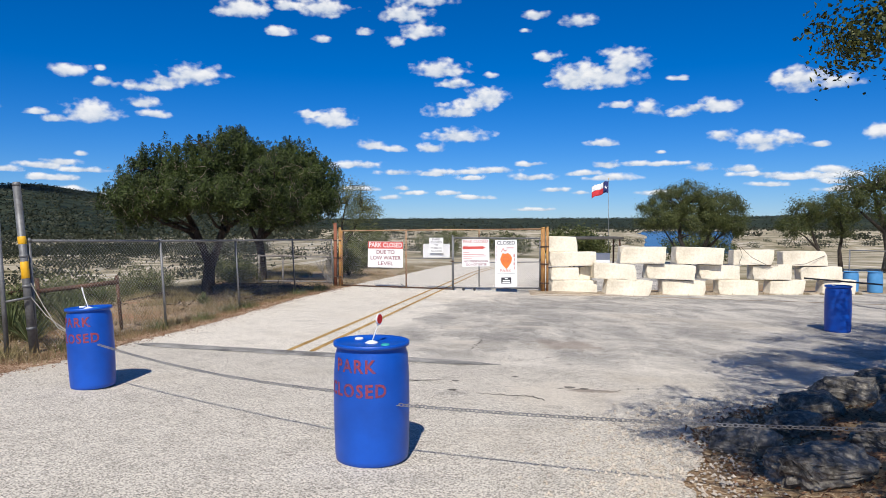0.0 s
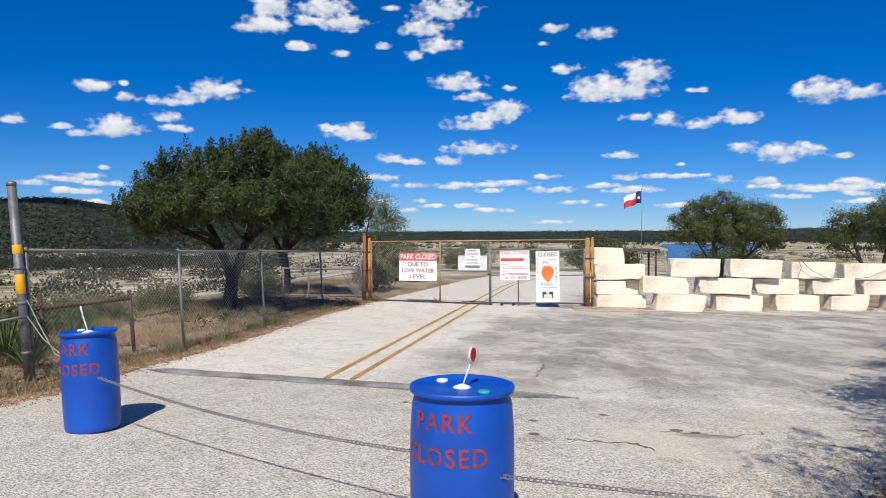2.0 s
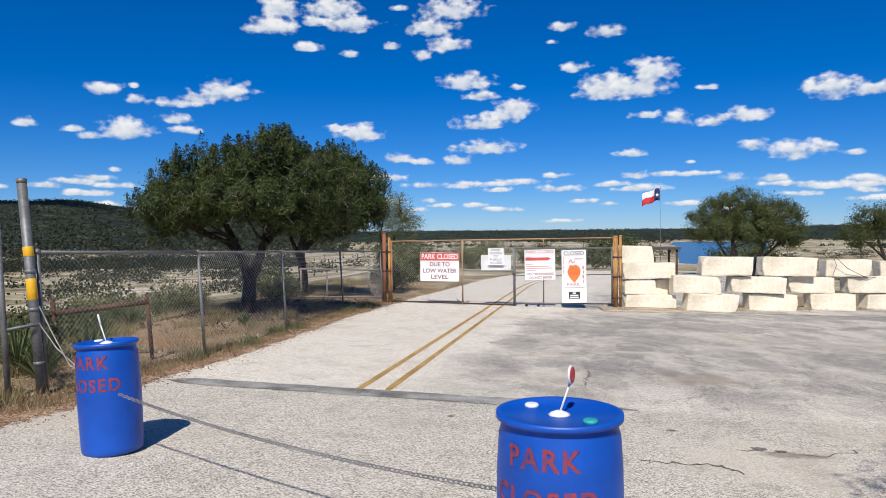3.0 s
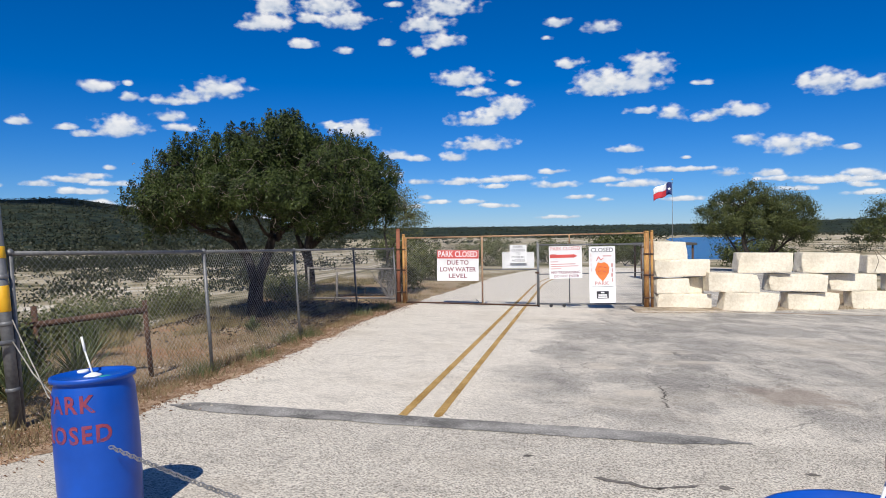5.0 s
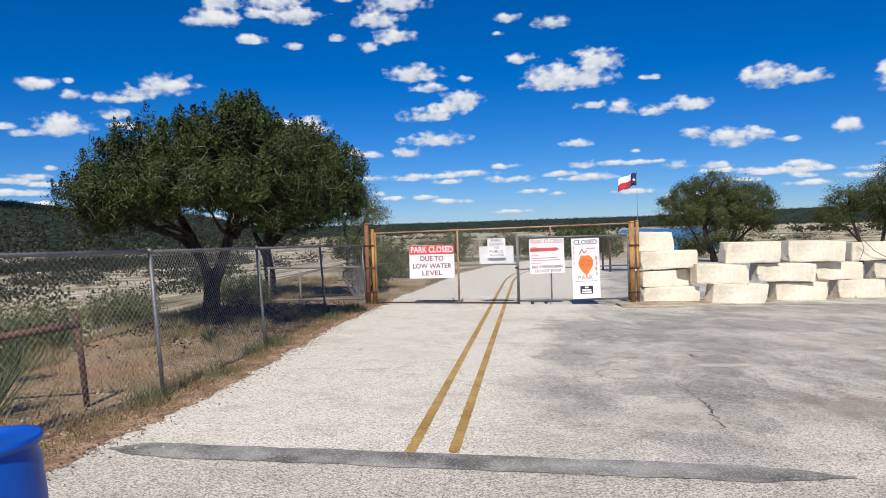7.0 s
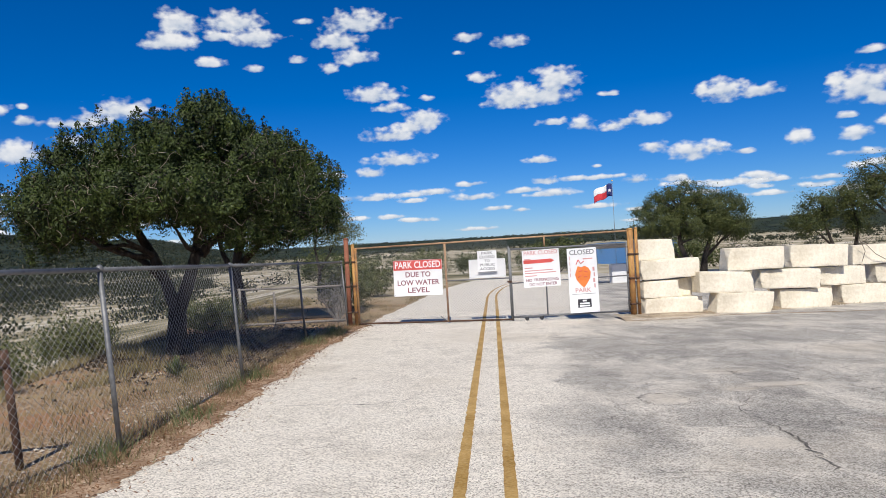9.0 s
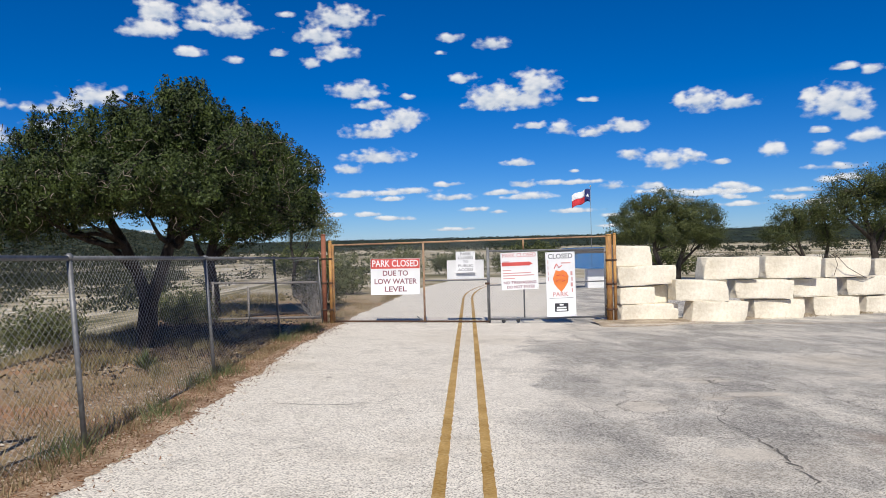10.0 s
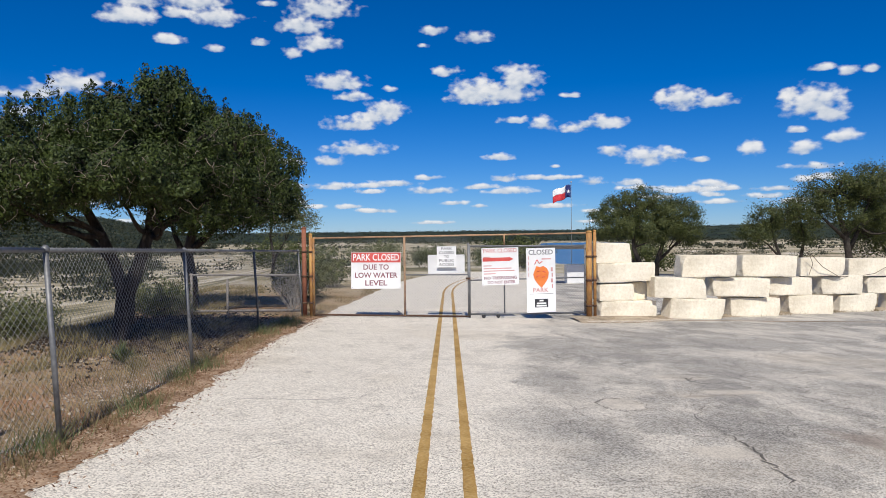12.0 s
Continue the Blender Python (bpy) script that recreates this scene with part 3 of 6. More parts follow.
# ---- the land, the lake and the sky's clouds ----
def build_ground():
    cx, cy = -2.0, 8.0
    radii, r = [], 0.6
    while r < 4600:
        radii.append(r)
        r *= 1.06 if r < 40 else 1.085
    n = 300
    verts, faces = [(cx, cy, ground_z(cx, cy))], []
    for r in radii:
        for k in range(n):
            a = 2 * math.pi * k / n
            x, y = cx + r * math.sin(a), cy + r * math.cos(a)
            verts.append((x, y, ground_z(x, y)))
    faces += [(0, 1 + (k + 1) % n, 1 + k) for k in range(n)]
    for i in range(len(radii) - 1):
        a, b = 1 + i * n, 1 + (i + 1) * n
        faces += [(a + k, a + (k + 1) % n, b + (k + 1) % n, b + k) for k in range(n)]
    me = bpy.data.meshes.new("ground")
    me.from_pydata(verts, [], faces)
    for p in me.polygons:
        p.use_smooth = True
    tagged(part_mesh("ground", me, M_GROUND), "dry reddish soil falling to a pale lake bed and wooded hills", "ground", kind="structure")


def strip_mesh(name, rows, lift, material, label, category, cols=24, kind="structure"):
    """A sheet between left and right edges (y, left, right) lying on the apron's plane."""
    verts, faces = [], []
    for y, l, r in rows:
        for k in range(cols + 1):
            x = l + (r - l) * k / cols
            verts.append((x, y, plane_z(x, y) + lift))
    for i in range(len(rows) - 1):
        for k in range(cols):
            a = i * (cols + 1) + k
            faces.append((a, a + 1, a + cols + 2, a + cols + 1))
    me = bpy.data.meshes.new(name)
    me.from_pydata(verts, [], faces)
    return tagged(part_mesh(name, me, material), label, category, kind=kind)


def build_road():
    rows = []
    y = -12.0
    while y <= 66:
        l = along(y, LEFT_EDGE) + 0.14 * noise.noise((y * 0.9, 0, 0)) + 0.07 * noise.noise((y * 4.0, 5, 0))
        r = along(y, RIGHT_EDGE) + 0.2 * noise.noise((y * 1.1, 9, 0)) + 0.12 * noise.noise((y * 5.0, 2, 0))
        rows.append((y, l, r))
        y += 0.15 if y < 24 else 0.6
    road = strip_mesh("road", rows, 0.008, M_ROAD, "sun-bleached chip-seal road and apron with worn patches", "road")
    rows = [(22.75 + 0.25 * i, 1.9 + (0.25 * i) / 0.41, 24.0) for i in range(28)]
    strip_mesh("pavement", rows, 0.0085, M_ROAD, "pale worn apron beside the stone block wall", "pavement")
    verts, faces = [], []
    for i in range(141):
        x = 1.0 + 14.0 * i / 140
        y = 22.45 + 0.45 * max(0, x - 2.4)
        w = 0.2 + 0.4 * smooth(4.6, 1.6, x) + 0.1 * noise.noise((x * 1.3, 0, 4)) + 0.05 * noise.noise((x * 6, 0, 4))
        for k, (v, up) in enumerate(((y - w, 0.006), (y - w * 0.4, 0.04), (y + 0.55, 0.09))):
            verts.append((x, v, plane_z(x, v) + up))
        if i:
            a = 3 * i
            faces += [(a - 3, a, a + 1, a - 2), (a - 2, a + 1, a + 2, a - 1)]
    me = bpy.data.meshes.new("dirt_verge")
    me.from_pydata(verts, [], faces)
    tagged(part_mesh("dirt_verge", me, M_DIRT), "strip of pale dirt at the foot of the stone wall", "ground", kind="structure")
    verts, faces = [], []
    for i in range(281):
        y = 5.0 + 18.0 * i / 280
        e = along(y, LEFT_EDGE)
        w = 0.13 + 0.16 * noise.noise((y * 1.2, 0, 9)) + 0.1 * noise.noise((y * 6, 0, 9)) + 0.05 * noise.noise((y * 17, 0, 9))
        for x, up in ((e - 0.45, 0.016), (e, 0.02), (e + max(0.01, w), 0.0115)):
            verts.append((x, y, plane_z(x, y) + up))
        if i:
            a = 3 * i
            faces += [(a - 3, a - 2, a + 1, a), (a - 2, a - 1, a + 2, a + 1)]
    me = bpy.data.meshes.new("dirt_verge")
    me.from_pydata(verts, [], faces)
    tagged(part_mesh("dirt_verge", me, M_VERGE), "red-brown dirt washed over the ragged road edge", "ground", kind="structure")
    # dark asphalt strip over a trench
    rows = []
    for i in range(81):
        x = -6.12 + 5.75 * i / 80
        mid = 9.51 - 0.115 * (x + 6.1) + 0.03 * noise.noise((x * 2, 0, 0))
        half = 0.19 * min(1, (i + 1) / 6) * min(1, (81 - i) / 10) + 0.035 * noise.noise((x * 5, 3, 0))
        rows.append((x, mid - half, mid + half))
    verts = [(x, v, plane_z(x, v) + 0.013) for x, a, b in rows for v in (a, (a + b) / 2, b)]
    faces = [f for i in range(len(rows) - 1) for f in ((3 * i, 3 * i + 3, 3 * i + 4, 3 * i + 1), (3 * i + 1, 3 * i + 4, 3 * i + 5, 3 * i + 2))]
    me = bpy.data.meshes.new("asphalt_patch")
    me.from_pydata(verts, [], faces)
    tagged(part_mesh("asphalt_patch", me, M_STRIP), "dark grey asphalt strip filling a trench across the road", "road patch", kind="structure")
    # double yellow centre line, worn, bending away behind the gate
    for off, y0 in ((0.0, 9.33), (0.365, 9.4)):
        verts, faces, y, i = [], [], y0, 0
        while y < 52:
            x = -3.632 + 0.0979 * (y - 9.33) + 0.0052 * max(0, y - 33) ** 2 + off * 0.97
            half = 0.046 + 0.013 * noise.noise((y * 9, off * 30, 0)) - (0.03 if i == 0 else 0)
            for s in (-1, 1):
                verts.append((x + s * half, y, plane_z(x + s * half, y) + 0.012))
            if i:
                faces.append((2 * i - 2, 2 * i - 1, 2 * i + 1, 2 * i))
            i, y = i + 1, y + (0.06 if y < 23 else 0.5)
        me = bpy.data.meshes.new("centre_line")
        me.from_pydata(verts, [], faces)
        tagged(part_mesh("centre_line", me, M_YELLOW), "worn ochre yellow centre line on the road", "road marking", "double centre line", "structure")
    # cracks and pot-holes
    def crack(pts, w, mat=M_CRACK, name="road_crack", label="jagged dark crack in the road surface"):
        rng = random.Random(len(pts) * 7 + int(w * 1000))
        line = []
        for (x0, y0), (x1, y1) in zip(pts, pts[1:]):
            for k in range(8):
                t = k / 8
                line.append((x0 + (x1 - x0) * t + rng.uniform(-0.045, 0.045), y0 + (y1 - y0) * t + rng.uniform(-0.045, 0.045)))
        verts, faces = [], []
        for i, (x, y) in enumerate(line):
            j = min(i + 1, len(line) - 1)
            d = Vector((line[j][0] - line[max(0, i - 1)][0], line[j][1] - line[max(0, i - 1)][1], 0)).normalized()
            h = w * rng.uniform(0.3, 1.0) * (0.2 if i in (0, len(line) - 1) else 1)
            for s in (-1, 1):
                vx, vy = x - s * d.y * h, y + s * d.x * h
                verts.append((vx, vy, plane_z(vx, vy) + 0.0125))
            if i:
                faces.append((2 * i - 2, 2 * i - 1, 2 * i + 1, 2 * i))
        me = bpy.data.meshes.new(name)
        me.from_pydata(verts, [], faces)
        tagged(part_mesh(name, me, mat), label, "road crack", kind="structure")
    ring = [(-1.19 + 0.25 * math.cos(a * math.pi / 6), 12.82 + 0.33 * math.sin(a * math.pi / 6)) for a in range(13)]
    crack(ring, 0.006)
    crack([(-0.61, 11.56), (-0.6, 12.2), (-0.2, 12.9)], 0.007)
    crack([(-5.4, 13.2), (-4.4, 13.1), (-3.8, 13.4)], 0.008)
    crack([(0.2, 7.4), (0.9, 7.3), (1.5, 7.6)], 0.012)
    crack([(-1.9, 7.7), (-1.5, 7.5), (-1.1, 7.6)], 0.03)
    crack([(-0.61, 11.56), (-0.65, 11.09), (-0.76, 10.54), (-0.86, 10.05)], 0.015)
    crack([(0.26, 14.57), (0.26, 14.08), (0.75, 14.08), (0.83, 13.59)], 0.012)
    crack([(-0.34, 13.2), (0.3, 13.35), (0.88, 13.4)], 0.016, M_PALE, "road_crack", "pale cracked line in the road surface")
    crack([(-0.73, 6.91), (-0.46, 6.89), (-0.05, 6.9), (0.08, 6.65)], 0.018)
    crack([(-0.1, 14.5), (0.26, 14.4), (0.6, 14.55)], 0.012)

    def blot(x0, y0, rx, ry, mat, name, label, lift=0.0115):
        bm = bmesh.new()
        rim = []
        for k in range(72):
            a = 2 * math.pi * k / 72
            q = 1 + 0.55 * noise.noise((math.cos(a) * 1.5 + x0, math.sin(a) * 1.5 + y0, 0)) + 0.28 * noise.noise((math.cos(a) * 6, math.sin(a) * 6, x0))
            x, y = x0 + rx * q * math.cos(a), y0 + ry * q * math.sin(a)
            rim.append(bm.verts.new((x, y, plane_z(x, y) + lift)))
        bm.faces.new(rim)
        tagged(part(name, bm, mat), label, "road patch", kind="structure")
    for x, y, r in ((-1.0, 7.05, 0.06), (-0.98, 7.6, 0.05), (0.45, 7.46, 0.07), (0.62, 7.4, 0.05), (-2.4, 8.2, 0.04), (-0.2, 8.0, 0.05)):
        blot(x, y, r, r * 0.8, M_CRACK, "road_pit", "small dark pit in the road surface")


def build_lake():
    me = bpy.data.meshes.new("water")
    me.from_pydata([(-60, 120, -10.4), (900, 120, -10.4), (900, 1300, -10.4), (-60, 1300, -10.4)], [], [(0, 1, 2, 3)])
    tagged(part_mesh("water", me, M_WATER), "blue lake water beyond the trees", "lake", kind="structure")


def cloud(puffs, d, label="white fair-weather cumulus cloud in the blue sky"):
    """One cumulus of puffs (azimuth, elevation, width, height in degrees), as sheets far off."""
    az, el = puffs[0][:2]
    a, e = radians(az), radians(el)
    eye = Vector((-2.5, 3, 1.7))
    c = eye + Vector((d * math.sin(a) * math.cos(e), d * math.cos(a) * math.cos(e), d * math.sin(e)))
    verts, faces, uvs = [], [], []
    for k, (pa, pe, w, h) in enumerate(puffs):
        x, y = (pa - az) * math.cos(e), pe - el
        w, h = w * math.cos(e) * 0.92, h * 0.98 + 0.04
        verts += [(x + sx * w, y + sy * h, -0.04 * k) for sx, sy in ((-1, -1), (1, -1), (1, 1), (-1, 1))]
        faces.append(tuple(range(4 * k, 4 * k + 4)))
        uvs += [(0, 0), (1, 0), (1, 1), (0, 1)]
    me = bpy.data.meshes.new("backdrop_cloud")
    me.from_pydata(verts, [], faces)
    uv = me.uv_layers.new()
    for j, q in enumerate(uvs):
        uv.data[j].uv = q
    ob = part_mesh("backdrop_cloud", me, M_CLOUD)
    ob.matrix_basis = look(c, c + (c - eye)) @ Matrix.Diagonal((*[d * radians(1)] * 3, 1))
    tagged(ob, label, "cloud", "clouds", "structure")


def build_clouds():
    named = (
        [(-18.5, 15.9, 3.8, 1.7), (-17.9, 17.2, 3.4, 1.7), (-15.8, 14.5, 2.2, 0.8)],
        [(-12.4, 16.3, 4.4, 1.5), (-13.7, 17.4, 4.8, 1.7), (-15.1, 16.4, 2.2, 0.9)],
        [(-4.3, 17.4, 5.2, 1.9), (-5.9, 16.1, 4.5, 1.5), (-4.4, 14.8, 3.4, 1.3), (-6.7, 14.0, 1.8, 0.9)],
        [(-8.4, 17.5, 1.5, 0.5), (-9.1, 14.7, 1.5, 0.6), (-12.5, 14.1, 1.5, 0.6)],
        [(4.6, 15.9, 2.8, 0.8), (7.7, 15.4, 2.8, 1.1), (3.7, 14.8, 1.2, 0.4)],
        [(8.1, 11.3, 5.0, 2.3), (11.3, 12.1, 3.9, 2.4), (10.2, 11.1, 5.5, 1.8), (7.2, 10.9, 3.1, 1.3)],
        [(5.5, 12.8, 2.6, 0.8), (15.6, 10.9, 1.8, 0.4)],
        [(-3.1, 12.0, 4.4, 1.5), (-2.0, 10.9, 2.8, 0.8), (1.0, 11.5, 1.1, 0.5)],
        [(0.7, 9.9, 3.3, 1.6), (-2.0, 8.8, 4.7, 1.2), (-0.3, 9.2, 3.8, 1.1)],
        [(-1.6, 6.9, 5.0, 1.3), (-3.7, 5.9, 2.9, 0.8)],
        [(13.2, 8.6, 2.3, 1.2), (10.8, 9.0, 2.6, 0.6)],
        [(18.0, 8.6, 3.0, 1.3), (15.6, 8.2, 2.1, 0.8), (16.6, 8.5, 2.4, 0.8)],
        [(23.6, 10.0, 3.6, 1.9), (26.0, 9.7, 3.7, 1.0), (22.2, 10.3, 1.2, 0.9)],
        [(21.2, 5.8, 3.9, 1.5), (18.5, 6.4, 2.2, 1.0), (23.0, 5.9, 2.2, 0.9), (24.9, 5.5, 1.8, 0.5)],
        [(16.9, 4.0, 2.5, 0.7), (20.0, 3.9, 2.8, 0.6)],
        [(25.8, 3.6, 2.9, 0.6)],
        [(10.1, 4.5, 2.2, 0.7), (10.5, 3.4, 3.9, 0.6)],
        [(9.7, 6.1, 2.8, 0.6), (14.1, 5.3, 1.1, 0.3)],
        [(-22.1, 10.9, 4.6, 1.6), (-25.8, 9.9, 3.3, 0.7), (-24.1, 10.3, 2.6, 0.9)],
        [(-30.5, 10.6, 2.8, 1.0), (-28.4, 11.0, 0.7, 0.4), (-28.3, 10.1, 1.6, 0.8)],
        [(-28.9, 7.8, 3.9, 1.7), (-25.7, 8.8, 2.4, 0.9), (-24.9, 8.0, 2.5, 0.6), (-31.5, 7.3, 1.9, 0.6), (-32.5, 7.7, 1.7, 0.5)],
        [(-11.7, 8.1, 3.9, 1.6), (-13.5, 8.4, 1.9, 0.7)],
        [(-8.6, 6.1, 2.4, 0.9), (-6.8, 5.8, 2.0, 0.6)],
        [(-35.4, 8.0, 1.5, 0.8)],
        [(-31.2, 4.3, 2.6, 0.6), (-29.8, 4.9, 1.3, 0.4), (-34.5, 3.7, 2.4, 0.5)],
        [(-3.2, 3.9, 3.8, 0.6), (-0.5, 3.5, 2.7, 0.4)],
        [(1.3, 4.1, 4.2, 0.6)],
        [(4.2, 3.5, 4.4, 0.6), (6.2, 2.5, 2.6, 0.4)],
        [(-2.4, 2.3, 2.7, 0.4), (-6.2, 2.7, 1.8, 0.4)],
        [(32.7, 9.1, 4.5, 2.4), (33.8, 8.2, 2.9, 1.3), (31.1, 9.7, 1.6, 1.2), (31.7, 7.2, 2.0, 0.5)],
        [(33.2, 11.4, 1.7, 0.6), (34.8, 11.0, 1.4, 0.8), (36.3, 11.0, 1.1, 0.7)],
        [(32.2, 5.9, 2.7, 1.0), (34.5, 6.5, 2.6, 1.0)],
        [(28.6, 6.1, 1.6, 1.5)],
    )
    d = 2600
    for puffs in named:
        cloud(puffs, d)
        d += 25
    rng = random.Random(5)
    for k in range(70):
        el = rng.uniform(0.9, 4.6)
        cloud([(rng.uniform(-44, 46), el, rng.uniform(1.6, 4.6), 0.22 + 0.07 * el * rng.uniform(0.6, 1.3))], d + 20 * k, "thin flat cloud low over the horizon")
    # unseen glowing clouds to the sides and behind, added for whiter fill light
    for k in range(66):
        az, el = rng.uniform(50, 310), rng.uniform(8, 72)
        w = rng.uniform(5, 12)
        cloud([(az, el, w, w * 0.4), (az + w * 0.3, el + w * 0.12, w * 0.6, w * 0.35)], d + 1400 + 20 * k)


build_ground()
build_road()
build_lake()
build_clouds()


# ---- the gate and its signs ----
GY = 22.88


def diamond_mesh(name, parent, length, height, m, pitch=0.071, r=0.0014, slope=1.0):
    """Chain-link fabric as crossing wires, in local x (along) and z (up)."""
    bm = bmesh.new()
    run = height / slope
    for s in (1, -1):
        k = -run
        while k < length:
            x0, x1 = max(k, 0.0), min(k + run, length)
            if x1 - x0 > 0.02:
                z0, z1 = (x0 - k) * slope, (x1 - k) * slope
                if s < 0:
                    z0, z1 = height - z0, height - z1
                tube(bm, [(x0, s * r, z0), (x1, s * r, z1)], r, 3, False)
            k += pitch
    ob = part(name, bm, M_WIRE, parent)
    ob.matrix_basis = m
    ob["kind"] = "stuff"
    return ob


def gate_post(x, z0, z1, r, mat, label, name="gate_post"):
    t = thing(name, pose(x, GY, z0), label, "gate post", "gate posts")
    post = part("post", bar((0, 0, -0.1), (0, 0, z1 - z0), r, 14), mat, t)
    part("cap", lathe([(r * 1.12, 0), (r * 1.12, 0.02), (r * 0.6, 0.045)], 14), mat, post).location = (0, 0, z1 - z0 - 0.01)
    for q in (0.35, 1.0, 1.6):
        part("hinge_band", lathe([(r * 1.01, -0.025), (r * 1.25, -0.02), (r * 1.25, 0.02), (r * 1.01, 0.025)], 14), M_RUST, post).location = (0, 0, q)
    return t


gate_post(-5.63, plane_z(-5.63, GY), 1.82, 0.057, M_REDRUST, "tall faded red-brown steel gate post")
gate_post(-5.47, plane_z(-5.47, GY), 1.66, 0.042, M_ORANGE, "rust-streaked orange hinge post of the gate")
gate_post(1.49, plane_z(1.49, GY), 1.66, 0.075, M_ORANGE, "thick yellow-orange rusty gate post beside stone blocks")
gate_post(1.64, plane_z(1.64, GY), 1.68, 0.04, M_ORANGE, "thin orange pipe post beside the stone blocks")


def build_left_gate():
    t = thing("steel_gate", pose(-5.42, GY, plane_z(-5.42, GY)), "orange steel pipe gate leaf with chain-link mesh, closed", "gate", "park gate leaves")
    w, top = 3.86, 1.93
    tilt = -0.032
    part("top_rail", bar((0, 0, top), (6.95, 0, top + 0.06), 0.021), M_RAIL, t)
    part("bottom_rail", bar((0, 0, 0.06), (w, 0, 0.06 + w * tilt), 0.024), M_RUST, t)
    part("hinge_stile", bar((0.02, 0, 0.05), (0.02, 0, top), 0.026), M_ORANGE, t)
    part("middle_stile", bar((2.24, 0, -0.02), (2.24, 0, top), 0.026), M_RAIL, t)
    part("end_stile", bar((w - 0.03, 0, -0.06), (w - 0.03, 0, 1.78), 0.024), M_GALV, t)
    part("middle_rail", bar((2.24, 0, 1.0), (w - 0.03, 0, 0.98), 0.016), M_GALV, t)
    part("diagonal_brace", bar((2.05, 0, 0.12), (2.22, 0, -0.02), 0.014), M_GALV, t)
    diamond_mesh("mesh_fabric", t, w, 1.78, Matrix.Translation((0, -0.03, 0.06)) @ pose(0, 0, 0, 0, -math.degrees(math.atan(tilt)) * -1, 0))
    part("hanger", bar((4.74, 0, 1.72), (4.74, 0, top + 0.03), 0.02), M_RAIL, t)
    for z in (0.3, 1.0, 1.7):
        part("hinge", box((0.16, 0.03, 0.05), (-0.03, 0, z), 0.006), M_RUST, t)


def build_right_gate():
    t = thing("chain_link_gate", pose(-1.56, GY + 0.02, plane_z(-1.56, GY)), "grey galvanised chain-link gate leaf, closed", "gate", "park gate leaves")
    w = 2.95
    drop = -0.075
    part("top_rail", bar((0, 0, 1.8), (w, 0, 1.8 + drop * 0.2), 0.024), M_GALV, t)
    part("bottom_rail", bar((0, 0, 0.1), (w, 0, 0.1 + drop * 0.2), 0.024), M_GALV, t)
    part("end_stile", bar((0, 0, 0.0), (0, 0, 1.84), 0.026), M_GALV, t)
    part("end_stile", bar((w, 0, 0.05), (w, 0, 1.83), 0.026), M_GALV, t)
    part("middle_stile", bar((0.88, 0, 0.1), (0.88, 0, 1.8), 0.02), M_GALV, t)
    part("middle_rail", bar((0, 0, 0.95), (w, 0, 0.98), 0.016), M_GALV, t)
    diamond_mesh("mesh_fabric", t, w, 1.7, pose(0, -0.03, 0.1))
    for x in (0.35, 0.72):
        part("wheel", lathe([(0.03, -0.02), (0.05, -0.015), (0.05, 0.015), (0.03, 0.02)], 14), M_DARKMETAL, t).matrix_basis = pose(x, 0, 0.045, 90, 0, 0)
    part("latch", box((0.12, 0.05, 0.05), (-0.04, -0.03, 1.0), 0.008), M_RUST, t)
    for z in (0.35, 1.05, 1.7):
        part("hinge", box((0.14, 0.05, 0.05), (w + 0.05, 0, z), 0.008), M_RUST, t)


build_left_gate()
build_right_gate()


def sign(x0, z0, x1, z1, label, lean=0.0, y=GY - 0.055, corner=0.01):
    w, h = x1 - x0, z1 - z0
    t = thing("sign", pose((x0 + x1) / 2, y, (z0 + z1) / 2, 0, lean, 0), label, "sign", "signs on the gate")
    part("board", box((w, 0.008, h), (0, 0, 0), 0.002), M_SIGN, t)
    for sx in (-1, 1):
        for sz in (-1, 1):
            part("cable_tie", bar((sx * (w / 2 - 0.03), -0.008, sz * (h / 2 - 0.03)), (sx * (w / 2 - 0.03), 0.02, sz * (h / 2 - 0.03)), 0.006, 6), M_BLACK, t)
    return t


def sheet(parent, name, x0, z0, x1, z1, mat, off=0.0055):
    return part(name, box((abs(x1 - x0), 0.002, abs(z1 - z0)), ((x0 + x1) / 2, -off, (z0 + z1) / 2)), mat, parent)


def on(x, z, off=0.0062):
    return pose(x, -off, z)


